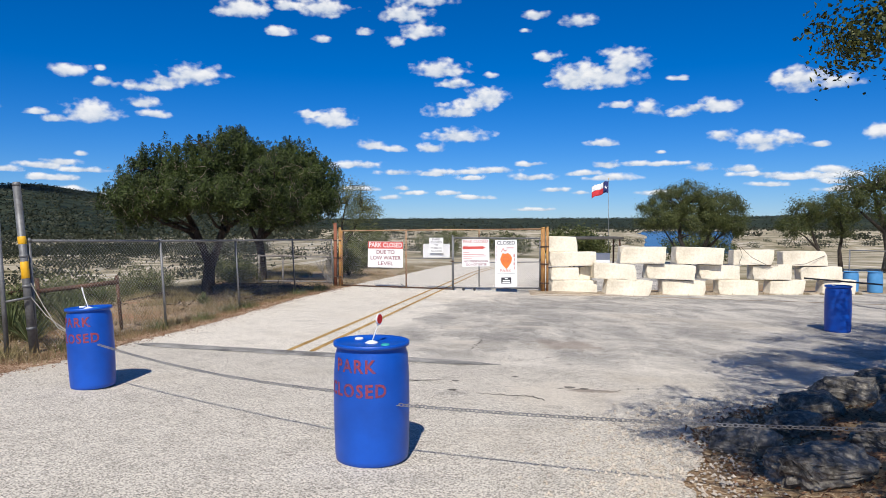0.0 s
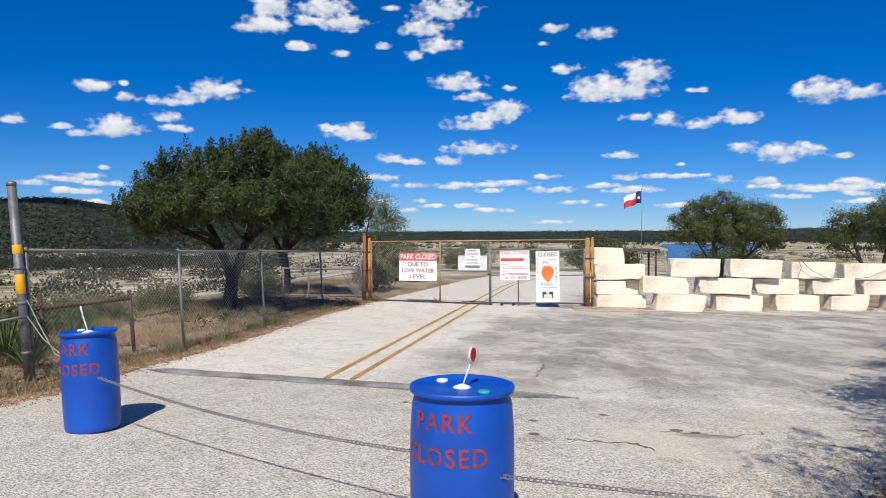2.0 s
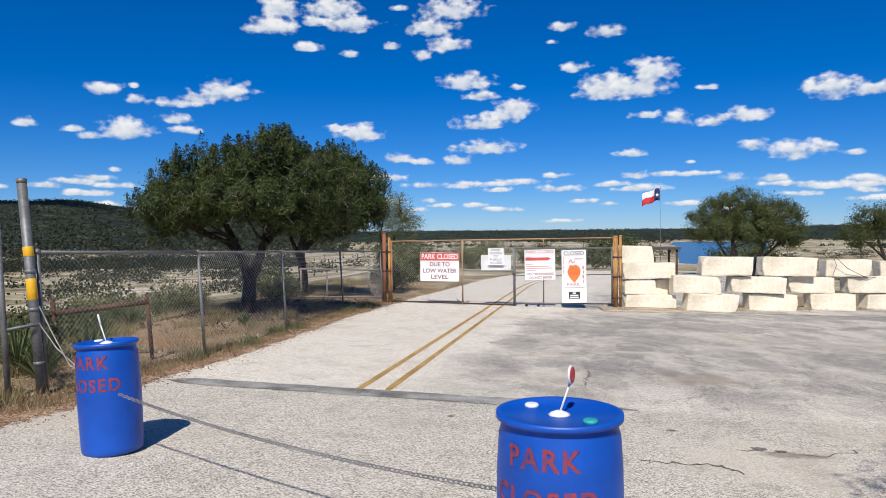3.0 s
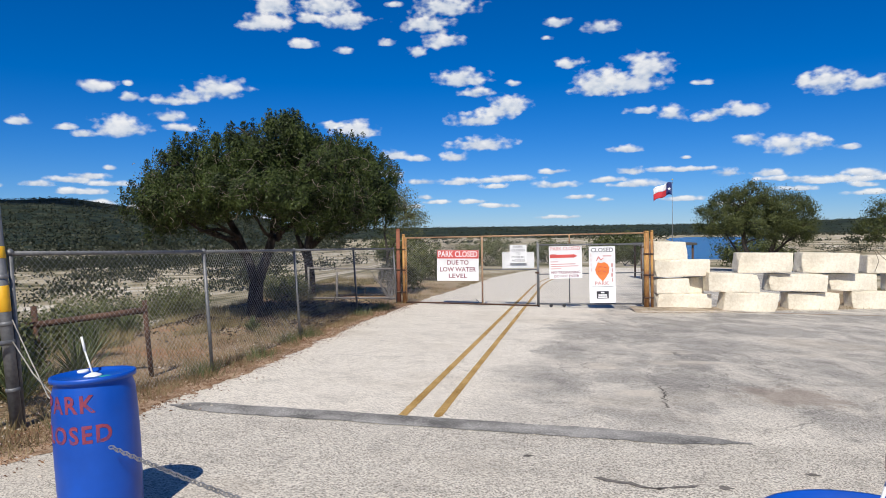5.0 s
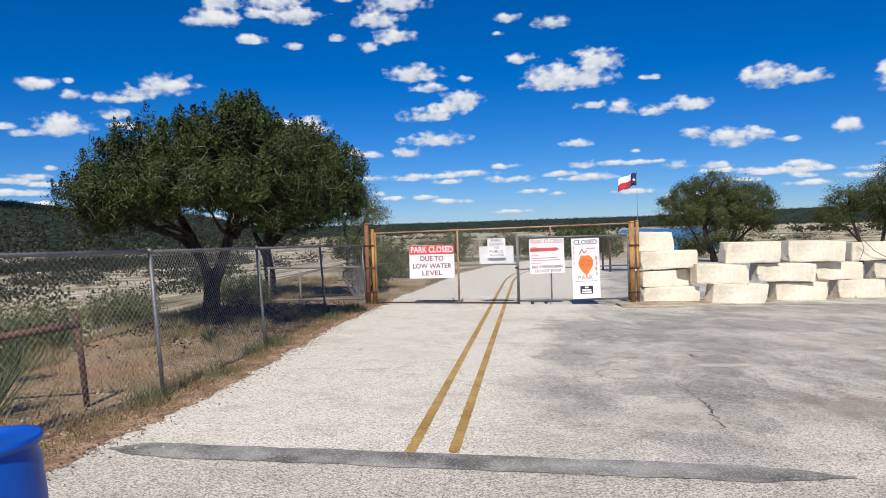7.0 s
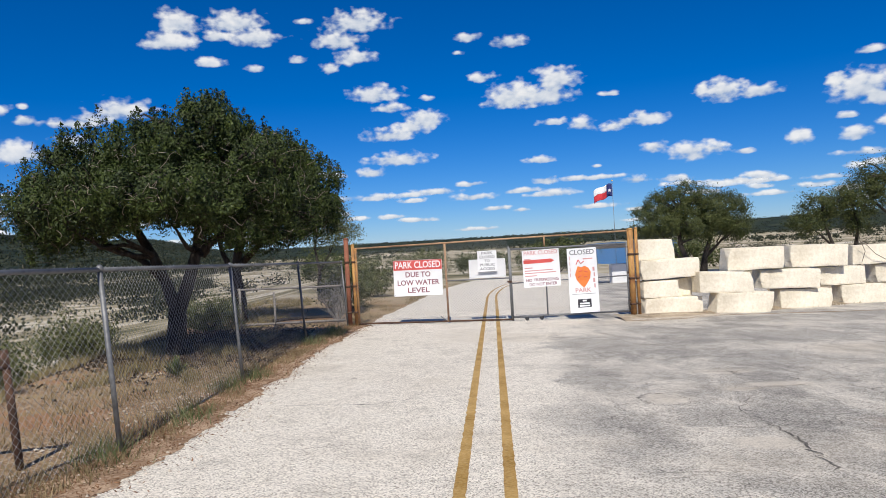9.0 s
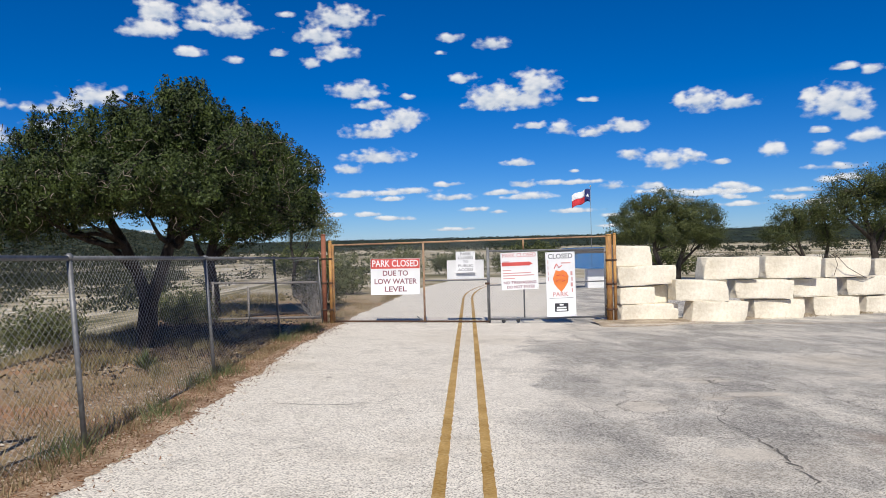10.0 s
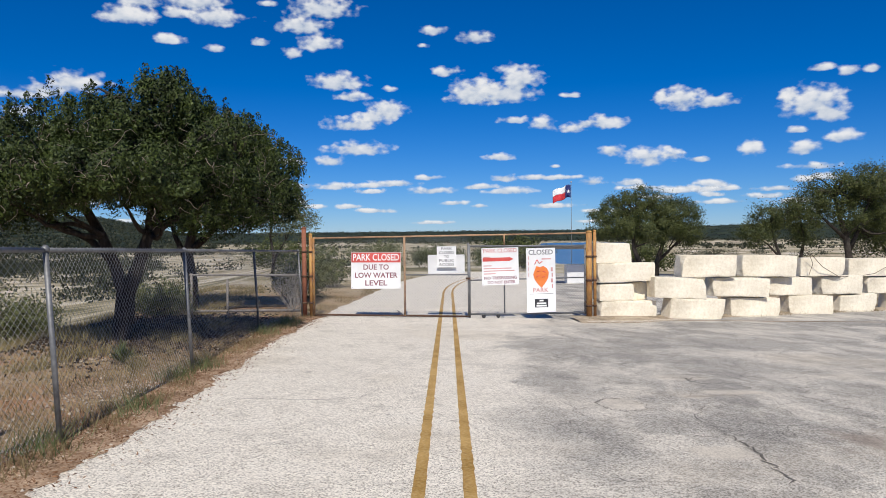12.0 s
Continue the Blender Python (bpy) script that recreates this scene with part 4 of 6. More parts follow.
def build_signs():
    s = sign(-4.49, 0.32, -3.28, 1.21, "white board lettered park closed due to low water level", 0.7)
    sheet(s, "red_band", -0.6, 0.2, 0.6, 0.44, M_SIGNRED)
    lettering("PARK CLOSED", 0.165, M_SIGN, s, on(0, 0.32, 0.009), width=1.13)
    lettering("DUE TO", 0.13, M_MAROON, s, on(0, 0.08), width=0.62)
    lettering("LOW WATER", 0.13, M_MAROON, s, on(0, -0.12), width=1.04)
    lettering("LEVEL", 0.13, M_MAROON, s, on(0, -0.31), width=0.54)
    s = sign(-1.26, 0.36, -0.33, 1.29, "white board lettered park closed with a red arrow", -1.0)
    lettering("PARK CLOSED", 0.105, M_PINK, s, on(0, 0.39), width=0.84)
    sheet(s, "arrow_shaft", -0.44, 0.13, 0.22, 0.22, M_SIGNRED)
    bm = bmesh.new()
    bm.faces.new([bm.verts.new(p) for p in ((0.22, -0.0065, 0.12), (0.34, -0.0065, 0.175), (0.22, -0.0065, 0.235))])
    part("arrow_head", bm, M_SIGNRED, s)
    for z, w in ((0.235, 0.16), (0.02, 0.2), (-0.05, 0.7), (-0.11, 0.78), (-0.18, 0.3)):
        sheet(s, "text_line", -0.42, z - 0.012, -0.42 + w, z + 0.012, M_PINK)
    lettering("NO TRESPASSING", 0.075, M_MAROON, s, on(0, -0.29), width=0.82)
    lettering("DO NOT ENTER", 0.075, M_MAROON, s, on(0.02, -0.4), width=0.7)
    s = sign(-0.13, -0.35, 0.61, 1.27, "tall white board with an orange arrowhead and hand lettering", -0.6)
    lettering("CLOSED", 0.125, M_GREYINK, s, on(0, 0.7), width=0.62)
    bm = bmesh.new()
    outline = [(-0.16, 0.26), (-0.12, 0.36), (-0.03, 0.33), (0.06, 0.36), (0.15, 0.3), (0.2, 0.2), (0.18, 0.05), (0.1, -0.08), (0.01, -0.19), (-0.09, -0.09), (-0.17, 0.03), (-0.2, 0.15)]
    f = bm.faces.new([bm.verts.new((x, -0.0062, z)) for x, z in outline])
    bmesh.ops.recalc_face_normals(bm, faces=bm.faces[:])
    part("arrowhead_picture", bm, M_HAND, s)
    for (x0, z0), (x1, z1) in (((-0.1, 0.22), (-0.02, 0.25)), ((0.04, 0.23), (0.12, 0.2)), ((-0.12, 0.08), (-0.04, 0.14)), ((0.02, 0.08), (0.1, 0.1)), ((-0.16, 0.4), (-0.1, 0.52)), ((-0.1, 0.52), (-0.04, 0.42)), ((-0.04, 0.42), (0.04, 0.48))):
        part("scribble", bar((x0, -0.008, z0), (x1, -0.008, z1), 0.011, 5), M_SIGNRED, s)
    for i in range(4):
        sheet(s, "text_line", 0.27 - 0.02 * (i % 2), -0.2 + 0.14 * i, 0.3, -0.1 + 0.14 * i, M_PINK)
    for i in range(4):
        sheet(s, "text_line", -0.32, 0.1 + 0.14 * i, -0.305, 0.19 + 0.14 * i, M_PINK)
    sheet(s, "text_line", 0.02, 0.52, 0.26, 0.55, M_PINK)
    lettering("PARK", 0.11, M_PINK, s, on(-0.02, -0.25), width=0.4)
    sheet(s, "rule", -0.3, -0.345, 0.3, -0.337, M_BLACK)
    sheet(s, "black_label", -0.17, -0.68, 0.17, -0.47, M_BLACK)
    for z, w in ((-0.51, 0.1), (-0.58, 0.24), (-0.64, 0.26)):
        sheet(s, "label_line", -w / 2, z - 0.02, w / 2, z + 0.02, M_SIGN, 0.0075)
    s = sign(-2.38, 0.82, -1.9, 1.34, "small white board lettered park closed to public access", 0.0)
    for i, (w, k) in enumerate((("PARK", 0.28), ("CLOSED", 0.38), ("TO", 0.13), ("PUBLIC", 0.38), ("ACCESS", 0.38))):
        lettering(w, 0.068, M_GREYINK, s, on(0, 0.2 - 0.098 * i), width=k)
    s = sign(-2.6, 0.66, -1.68, 1.13, "blank white board behind the gate mesh", 0.0, GY + 0.03)


build_signs()


# ---- stone block wall ----
def stone_block(x, y, z, length, height, yaw, seed, depth=0.52, lean=0.0):
    rng = np.random.default_rng(seed)
    bm = bmesh.new()
    bmesh.ops.create_cube(bm, size=1.0)
    bmesh.ops.subdivide_edges(bm, edges=bm.edges[:], cuts=9, use_grid_fill=True)
    sx, sz, taper = rng.uniform(-0.06, 0.06), rng.uniform(-0.05, 0.05), rng.uniform(-0.08, 0.08)
    chip = Vector((rng.choice((-0.5, 0.5)), -0.5, rng.choice((-0.5, 0.5))))
    for v in bm.verts:
        p = v.co.copy()
        q = Vector((p.x * length, p.y * depth, p.z * height))
        edge = [abs(abs(c) - 0.5) < 1e-4 for c in p]
        n1 = noise.noise_vector((q.x * 1.7 + seed * 3.1, q.y * 1.7, q.z * 2.2))
        n2 = noise.noise_vector((q.x * 6.5, q.y * 6.5 + seed, q.z * 6.5))
        q += n1 * 0.013 + n2 * 0.006
        if sum(edge) >= 2:
            q -= Vector((math.copysign(0.013, p.x) if edge[0] else 0, math.copysign(0.013, p.y) if edge[1] else 0, math.copysign(0.013, p.z) if edge[2] else 0)) * (0.25 + 1.6 * abs(n2.x))
        q.x += sx * p.z
        q.z += sz * p.x + taper * p.x * max(0.0, p.z)
        near = (Vector((p.x * length, p.y * depth, p.z * height)) - Vector((chip.x * length, chip.y * depth, chip.z * height))).length
        if near < 0.22:
            q = q.lerp(Vector((0, 0, q.z * 0.9)), 0.1 * (1 - near / 0.22))
        v.co = q
    ob = part("stone_block", bm, M_LIME, smooth_faces=False)
    ob.matrix_basis = pose(x, y, z, 0, lean, yaw) @ Matrix.Translation((length / 2, depth / 2, height / 2))
    return tagged(ob, "rough-cut cream limestone block in a stacked wall", "stone block", "stacked limestone blocks")


def build_block_wall():
    # left front corner, length and turn of each block, course by course; the wall steps back from the gate
    courses = (
        (0.02, 0.57, [(3.67, 22.98, 1.76, 8), (5.79, 23.92, 1.79, 9), (8.05, 24.91, 1.7, 9), (10.28, 25.89, 1.64, 11), (12.75, 27.0, 1.6, 11)]),
        (0.58, 0.53, [(3.18, 22.77, 1.64, 8), (5.14, 23.63, 1.97, 9), (7.27, 24.57, 1.76, 9), (9.54, 25.56, 1.77, 11), (11.72, 26.53, 1.92, 11)]),
        (1.11, 0.6, [(4.14, 23.19, 1.78, 8), (6.26, 24.12, 2.01, 9), (8.69, 25.19, 1.75, 9), (10.89, 26.16, 2.08, 11)]),
    )
    rng = random.Random(14)
    for k, (lift, height, blocks) in enumerate(courses):
        for i, (x, y, length, turn) in enumerate(blocks):
            g = plane_z(x + length / 2, y + 0.3)
            stone_block(x - 0.03 + 0.06 * k, y + 0.15 * k + rng.uniform(-0.04, 0.04), g + lift, length * 0.9, height + rng.uniform(-0.04, 0.02), turn + rng.uniform(-2, 2), 10 + 20 * k + i, 0.44, 1.7 + rng.uniform(-1.2, 1.6))
    stone_block(1.78, 22.9, plane_z(2.3, 23) + 0.008, 1.6, 0.47, 9, 70, lean=1.5)
    stone_block(1.77, 22.93, plane_z(2.3, 23) + 0.475, 0.98, 0.44, 9, 71, lean=1.5)
    stone_block(1.74, 22.9, plane_z(2.3, 23) + 0.915, 1.62, 0.48, 9, 72, lean=-2.5)
    stone_block(1.7, 22.95, plane_z(2.3, 23) + 1.425, 1.0, 0.53, 9, 73, lean=0.0)
    stone_block(2.8, 23.35, plane_z(2.9, 23.5) + 0.475, 0.5, 0.46, 20, 74, 0.4)
    # loose cable hanging over the blocks
    t = thing("cable", pose(8.9, 25.3, 0.95), "thin dark cable draped over stone blocks", "cable")
    bm = bmesh.new()
    tube(bm, [(0, 0, 0), (0.1, -0.03, -0.3), (0.0, 0, -0.62)], 0.008, 5)
    tube(bm, [(0.05, 0, 0), (0.5, 0.12, -0.4), (1.2, 0.4, -0.72), (2.0, 0.8, -0.75), (2.9, 1.15, -0.7), (3.8, 1.5, -0.4)], 0.009, 5)
    part("strand", bm, M_RUST, t)


build_block_wall()


# ---- chain-link fence along the road ----
def build_fence():
    posts = [(-7.04, 8.5), (-6.45, 11.41), (-6.29, 14.98), (-6.2, 19.7), (-5.68, 22.86)]
    t = thing("chain_link_fence", pose(0, 0, 0), "grey galvanised chain-link fence along the road verge", "fence")
    lean = -0.09
    tops = []
    for x, y in posts:
        g = plane_z(x, y)
        tops.append((x + lean, y, g + 1.61))
        post = part("post", bar((x, y, g - 0.1), (x + lean, y, g + 1.62), 0.023), M_GALV, t)
        part("post_cap", lathe([(0.034, 0), (0.034, 0.03), (0.012, 0.055)], 12), M_GALV, post).location = (x + lean, y, g + 1.6)
    for a, b in zip(tops, tops[1:]):
        part("top_rail", bar(a, b, 0.021), M_GALV, t)
        a0 = Vector((a[0] - lean, a[1], a[2] - 1.6))
        b0 = Vector((b[0] - lean, b[1], b[2] - 1.6))
        x_axis = (b0 - a0).normalized()
        z_axis = (Vector(a) - a0).normalized()
        y_axis = z_axis.cross(x_axis).normalized()
        z_axis = x_axis.cross(y_axis)
        m = Matrix.Translation(a0 + y_axis * 0.03) @ Matrix((x_axis, y_axis, z_axis)).transposed().to_4x4()
        diamond_mesh("mesh_fabric", t, (b0 - a0).length, 1.635, m, pitch=0.073, r=0.0013)
    # the return going away from the road at the tall pole
    t = thing("chain_link_fence", pose(-7.25, 8.15, plane_z(-7.25, 8.15)), "chain-link fence with a terminal post, overgrown", "fence")
    part("post", bar((0, 0, -0.1), (-0.12, 0.02, 2.12), 0.032), M_GALV, t)
    part("post_cap", lathe([(0.036, 0), (0.036, 0.03), (0.012, 0.06)], 12), M_GALV, t).location = (-0.12, 0.02, 2.1)
    part("top_rail", bar((-0.1, 0, 1.7), (-6.0, -1.2, 1.75), 0.021), M_GALV, t)
    part("brace", bar((-0.05, 0, 0.75), (0.22, 0.2, 0.8), 0.018), M_GALV, t)
    diamond_mesh("mesh_fabric", t, 6.0, 1.68, pose(-0.05, 0, 0.0, 0, 0, 191), r=0.0013)
    # tall grey pole with yellow bands
    x, y = -7.05, 8.42
    g = plane_z(x, y)
    t = thing("bollard_pole", pose(x, y, g, 0, -4.6, 0), "tall grey steel pole with two yellow bands", "pole")
    pole = part("pole", bar((0, 0, -0.12), (0, 0, 2.42), 0.053, 16), M_GALV, t)
    part("cap", lathe([(0.056, 0), (0.056, 0.04), (0.04, 0.055)], 16), M_GALV, pole).location = (0, 0, 2.4)
    for z0, z1 in ((1.57, 1.68), (1.08, 1.32)):
        part("yellow_band", lathe([(0.054, z0), (0.0565, z0 + 0.004), (0.0565, z1 - 0.004), (0.054, z1)], 16), M_BAND, pole, "yellow tape band")
    for z in (0.36, 0.8, 0.97, 1.4):
        part("clamp", lathe([(0.054, z - 0.02), (0.062, z - 0.015), (0.062, z + 0.015), (0.054, z + 0.02)], 16), M_GALV, pole)


build_fence()


def build_pipe_rail():
    t = thing("pipe_rail", pose(-7.08, 11.0, ground_z(-7.08, 11.0)), "low rusty pipe rail behind the chain-link fence", "railing")
    part("post", bar((0, 0, -0.1), (-0.08, 0, 0.98), 0.032), M_RUST, t)
    part("post", bar((-1.25, -0.35, -0.1), (-1.33, -0.35, 0.95), 0.036), M_RUST, t)
    part("rail", bar((-0.05, 0, 0.86), (-1.3, -0.35, 0.72), 0.04), M_RUST, t)
    part("rail", bar((-1.3, -0.35, 0.72), (-4.2, -1.1, 0.6), 0.04), M_RUST, t)


build_pipe_rail()


def build_wing_rail():
    """Two weathered rails running from the gate post into the trees."""
    t = thing("wing_rail", pose(-5.75, 22.95, ground_z(-5.75, 22.95)), "weathered pale pipe rails beside the gate post", "railing")
    for x, h in ((-1.75, 0.95), (-2.6, 1.1)):
        part("post", bar((x, 0.05, -0.15), (x, 0.05, h), 0.03), M_TWIG, t)
    part("rail", bar((0.0, 0, 1.02), (-2.65, 0.05, 1.06), 0.026), M_TWIG, t)
    part("rail", bar((0.0, 0, 0.16), (-2.65, 0.05, 0.18), 0.03), M_TWIG, t)


build_wing_rail()


# ---- blue drums with stencilled warning, chained together ----
DRUM = [(0.262, 0.0), (0.277, 0.012), (0.283, 0.05), (0.289, 0.25), (0.292, 0.45), (0.289, 0.65), (0.28, 0.79), (0.262, 0.845), (0.262, 0.853), (0.291, 0.858), (0.293, 0.872), (0.291, 0.886), (0.276, 0.887), (0.27, 0.872), (0.05, 0.869)]


def drum(x, y, yaw, label, stick=None, disc=True, wide=1.0, high=1.0, letters=True, mat=None, bungs=True, z=None, lean=0.0):
    z = plane_z(x, y) + 0.009 if z is None else z
    t = thing("plastic_drum", pose(x, y, z, 0, lean, yaw), label, "drum", "plastic drums")
    part("barrel", lathe([(r * wide, h * high) for r, h in DRUM], 48), mat or M_BLUE, t)
    if letters:
        lettering("PARK", 0.105, M_REDPAINT, t, pose(0, 0, 0.735 * high), 0.0015, 0.36, "stencil_lettering", 0.2855 * wide, 1.2)
        lettering("CLOSED", 0.105, M_REDPAINT, t, pose(0, 0, 0.56 * high), 0.0015, 0.54, "stencil_lettering", 0.2915 * wide, 1.2)
    if bungs:
        for a, mt, lb in ((150, M_WHITE, "white bung cap"), (-28, M_TEAL, "teal bung cap")):
            part("bung", lathe([(0.036, 0), (0.036, 0.014), (0.03, 0.019)], 18), mt, t, lb).location = (0.2 * math.cos(radians(a)), 0.2 * math.sin(radians(a)), 0.868 * high)
    if stick:
        tip, top = Vector((*stick, 0)), 0.868 * high
        part("sealant", lathe([(0.06, 0), (0.045, 0.008), (0.015, 0.02)], 9), M_WHITE, t, "smeared white sealant").location = (0, 0.0, top + 0.001)
        stem = part("reflector_stem", bar((0, 0, top), (tip.x, tip.y, top + 0.15), 0.0055, 8), M_WHITE, t)
        if not disc:
            part("stem_tip", bar((tip.x, tip.y, top + 0.15), (tip.x * 1.4, tip.y * 1.4, top + 0.24), 0.008, 8), M_WHITE, stem)
            return t
        m = Matrix.Translation((tip.x * 1.15, tip.y * 1.15, top + 0.195)) @ pose(0, 0, 0, 90, 0, 62 + 26)
        part("reflector_rim", lathe([(0.046, -0.006), (0.048, 0), (0.046, 0.006)], 24), M_WHITE, stem).matrix_basis = m
        lens = part("reflector_lens", lathe([(0.039, -0.009), (0.039, 0.009)], 24), M_REFLECT, stem, "red reflector disc")
        lens.matrix_basis = m
    return t


D1, D2, D3 = (-5.1, 6.5), (-1.56, 4.37), (7.15, 14.5)
drum(*D1, -12, "blue plastic drum with red stencilled park closed", (-0.08, 0.03), False, 0.85, 1.03, lean=-3.0)
drum(*D2, -20, "blue plastic drum stencilled park closed with red reflector", (0.045, 0.03), True, 1.06, 1.09)
drum(*D3, -60, "blue plastic drum in the shade of a tree", wide=0.92, high=1.14, letters=False)
for bx, by in ((14.6, 28.6), (15.9, 29.2)):
    drum(bx, by, 20, "faded light blue plastic drum beyond the stone wall", letters=False, mat=M_PALEBLUE, bungs=False, z=ground_z(bx, by))


def chain_between(a, b, sag, label, link=0.046, wire=0.0036):
    a, b = Vector(a), Vector(b)
    pts = [a.lerp(b, i / 60) - Vector((0, 0, sag * 4 * (i / 60) * (1 - i / 60))) for i in range(61)]
    lengths = [0.0]
    for p, q in zip(pts, pts[1:]):
        lengths.append(lengths[-1] + (q - p).length)
    pitch = link * 0.74
    n = int(lengths[-1] / pitch)
    ring = []
    for i in range(10):
        u = 2 * math.pi * i / 10
        c = Vector((link * 0.5 * math.cos(u), link * 0.3 * math.sin(u), 0))
        o = Vector((math.cos(u), math.sin(u), 0))
        ring.append([c + wire * (math.cos(w) * o + math.sin(w) * Vector((0, 0, 1))) for w in (0.8, 2.4, 3.9, 5.5)])
    verts, faces = [], []
    for k in range(n):
        s = (k + 0.5) * pitch
        j = max(i for i in range(60) if lengths[i] <= s)
        p = pts[j].lerp(pts[j + 1], (s - lengths[j]) / (lengths[j + 1] - lengths[j]))
        m = Matrix.Translation(p) @ (pts[j + 1] - pts[j]).to_track_quat("X", "Z").to_matrix().to_4x4() @ pose(0, 0, 0, 90 * (k % 2) + 20)
        base = len(verts)
        verts += [m @ q for r in ring for q in r]
        for i in range(10):
            for w in range(4):
                faces.append((base + 4 * i + w, base + 4 * i + (w + 1) % 4, base + 4 * ((i + 1) % 10) + (w + 1) % 4, base + 4 * ((i + 1) % 10) + w))
    me = bpy.data.meshes.new("chain")
    me.from_pydata(verts, [], faces)
    ob = part_mesh("chain", me, M_ZINC)
    return tagged(ob, label, "chain", "barrier chains")


def drum_side(d, a, h):
    return (d[0] + 0.291 * math.cos(radians(a)), d[1] + 0.291 * math.sin(radians(a)), plane_z(*d) + h)


chain_between(drum_side(D1, -50, 0.53), drum_side(D2, 140, 0.5), 0.07, "galvanised chain sagging between two blue drums")
chain_between(drum_side(D2, -42, 0.5), (4.4, 2.7, 0.76), 0.09, "galvanised chain from a blue drum to an oak trunk")
chain_between(drum_side(D3, 20, 0.6), (9.6, 12.9, 0.2), 0.12, "thin chain beside the shaded drum", 0.05)
t = thing("rope", pose(-7.05, 8.4, 0.72), "bleached rope tied from the pole to a drum", "rope")
part("strand", tube(bmesh.new(), [(0, 0, 0.1), (0.5, -0.45, -0.1), (1.0, -0.9, -0.2), (1.76, -1.64, -0.25)], 0.0065, 6), M_CORD, t)
part("strand", tube(bmesh.new(), [(0, 0, 0.3), (0.4, -0.35, 0.02), (0.9, -0.85, -0.2), (1.74, -1.62, -0.25)], 0.006, 6), M_CORD, t)
t = thing("pipe_barrier", pose(7.15, 14.5, plane_z(7.15, 14.5) + 1.06), "dark pipe resting across the blue drum", "pipe")
part("pipe", bar((-0.62, 0.25, 0.1), (0.8, -0.25, 0.0), 0.018), M_DARKMETAL, t)


# ---- trees ----
def build_trees():
    gz = ground_z
    # juniper by the fence
    b = (-8.3, 18.1, gz(-8.3, 18.1))
    lobes = [(0.5, 0, 3.62, 1.25, 1.4, 0.85), (0.85, -0.2, 3.98, 0.85, 1.0, 0.6), (-1.15, 0.2, 3.1, 1.3, 1.5, 0.85), (1.48, 0.2, 3.22, 1.15, 1.4, 0.85), (0.2, -0.6, 2.85, 2.0, 1.4, 0.6), (-2.05, 0.1, 2.75, 0.66, 0.9, 0.55), (2.0, 0.4, 2.6, 0.8, 1.0, 0.55), (-0.75, -0.3, 3.72, 0.75, 0.8, 0.5), (-1.68, -0.2, 3.55, 0.25, 0.3, 0.6), (-2.35, 0.1, 2.15, 0.36, 0.5, 0.4), (0.1, -1.5, 2.75, 1.5, 1.2, 0.65), (1.3, -1.1, 2.6, 1.0, 1.0, 0.6), (-1.4, -1.0, 2.5, 1.1, 1.1, 0.6)]
    stems = [[(0, 0, -0.15), (0.02, 0, 0.4), (0.05, 0.02, 0.85), (-0.08, 0, 1.3), (-0.3, 0.05, 1.8), (-0.7, 0.1, 2.5), (-1.2, 0.2, 3.0)],
             [(0.03, 0.05, 0.3), (0.1, 0.05, 0.8), (0.3, 0.06, 1.3), (0.5, 0.05, 1.9), (0.6, 0, 2.6), (0.5, 0, 3.6)],
             [(-0.1, 0.05, 1.35), (-0.6, 0.3, 1.75), (-1.3, 0.4, 2.1), (-2.0, 0.2, 2.4)],
             [(0.5, 0.05, 1.85), (1.0, 0.3, 2.2), (1.6, 0.3, 2.7)]]
    tree("juniper_tree", b, stems, lobes, "broad dark green juniper with a forked shaggy trunk", "tree", M_JUNIPER, 3, 2500, 120, 0.18, 0.062, 0.026, 0.15, 0.5, 0.25, 150, bottom=1.6, stretch=1.5, carve=-0.2)
    # second juniper behind it
    b = (-8.9, 25.0, gz(-8.9, 25.0))
    lobes = [(0.9, 0, 4.3, 1.35, 1.5, 0.85), (1.7, 0.2, 3.8, 1.3, 1.5, 0.95), (-0.6, 0.2, 3.7, 1.6, 1.6, 1.1), (0.6, -0.6, 2.7, 1.9, 1.4, 0.7), (2.3, 0, 3.0, 0.75, 0.9, 0.8)]
    stems = [[(0, 0, -0.15), (0.05, 0, 0.7), (-0.05, 0.02, 1.5), (0.15, 0, 2.4), (0.6, 0, 3.6), (0.9, 0, 4.4)], [(-0.02, 0, 1.2), (-0.4, 0.1, 2.0), (-0.7, 0.2, 3.2)], [(0.05, 0, 1.6), (0.9, 0.1, 2.4), (1.6, 0.1, 3.0)]]
    tree("juniper_tree", b, stems, lobes, "dense dark juniper standing behind the fence", "tree", M_JUNIPER, 4, 1500, 110, 0.2, 0.085, 0.038, 0.18, 0.5, 0.25, 90, bottom=1.7, stretch=1.35, carve=-0.3)
    # paler small tree beyond
    b = (-9.8, 46.0, gz(-9.8, 46))
    tree("small_tree", b, [[(0, 0, -0.1), (0.1, 0, 1.2), (-0.1, 0, 2.4), (0.2, 0, 3.8)], [(0.05, 0, 1.0), (0.8, 0, 2.2), (1.3, 0, 3.4)]], [(0.3, 0, 4.0, 1.8, 1.5, 1.5), (1.4, 0, 3.2, 1.3, 1.2, 1.1)], "small pale green tree with thin stems", "tree", M_SCRUB, 5, 240, 40, 0.35, 0.11, 0.05, 0.1, 0.2, 0.3, 40)
    # round live oak beyond the stone wall
    b = (17.6, 61.0, gz(17.6, 61))
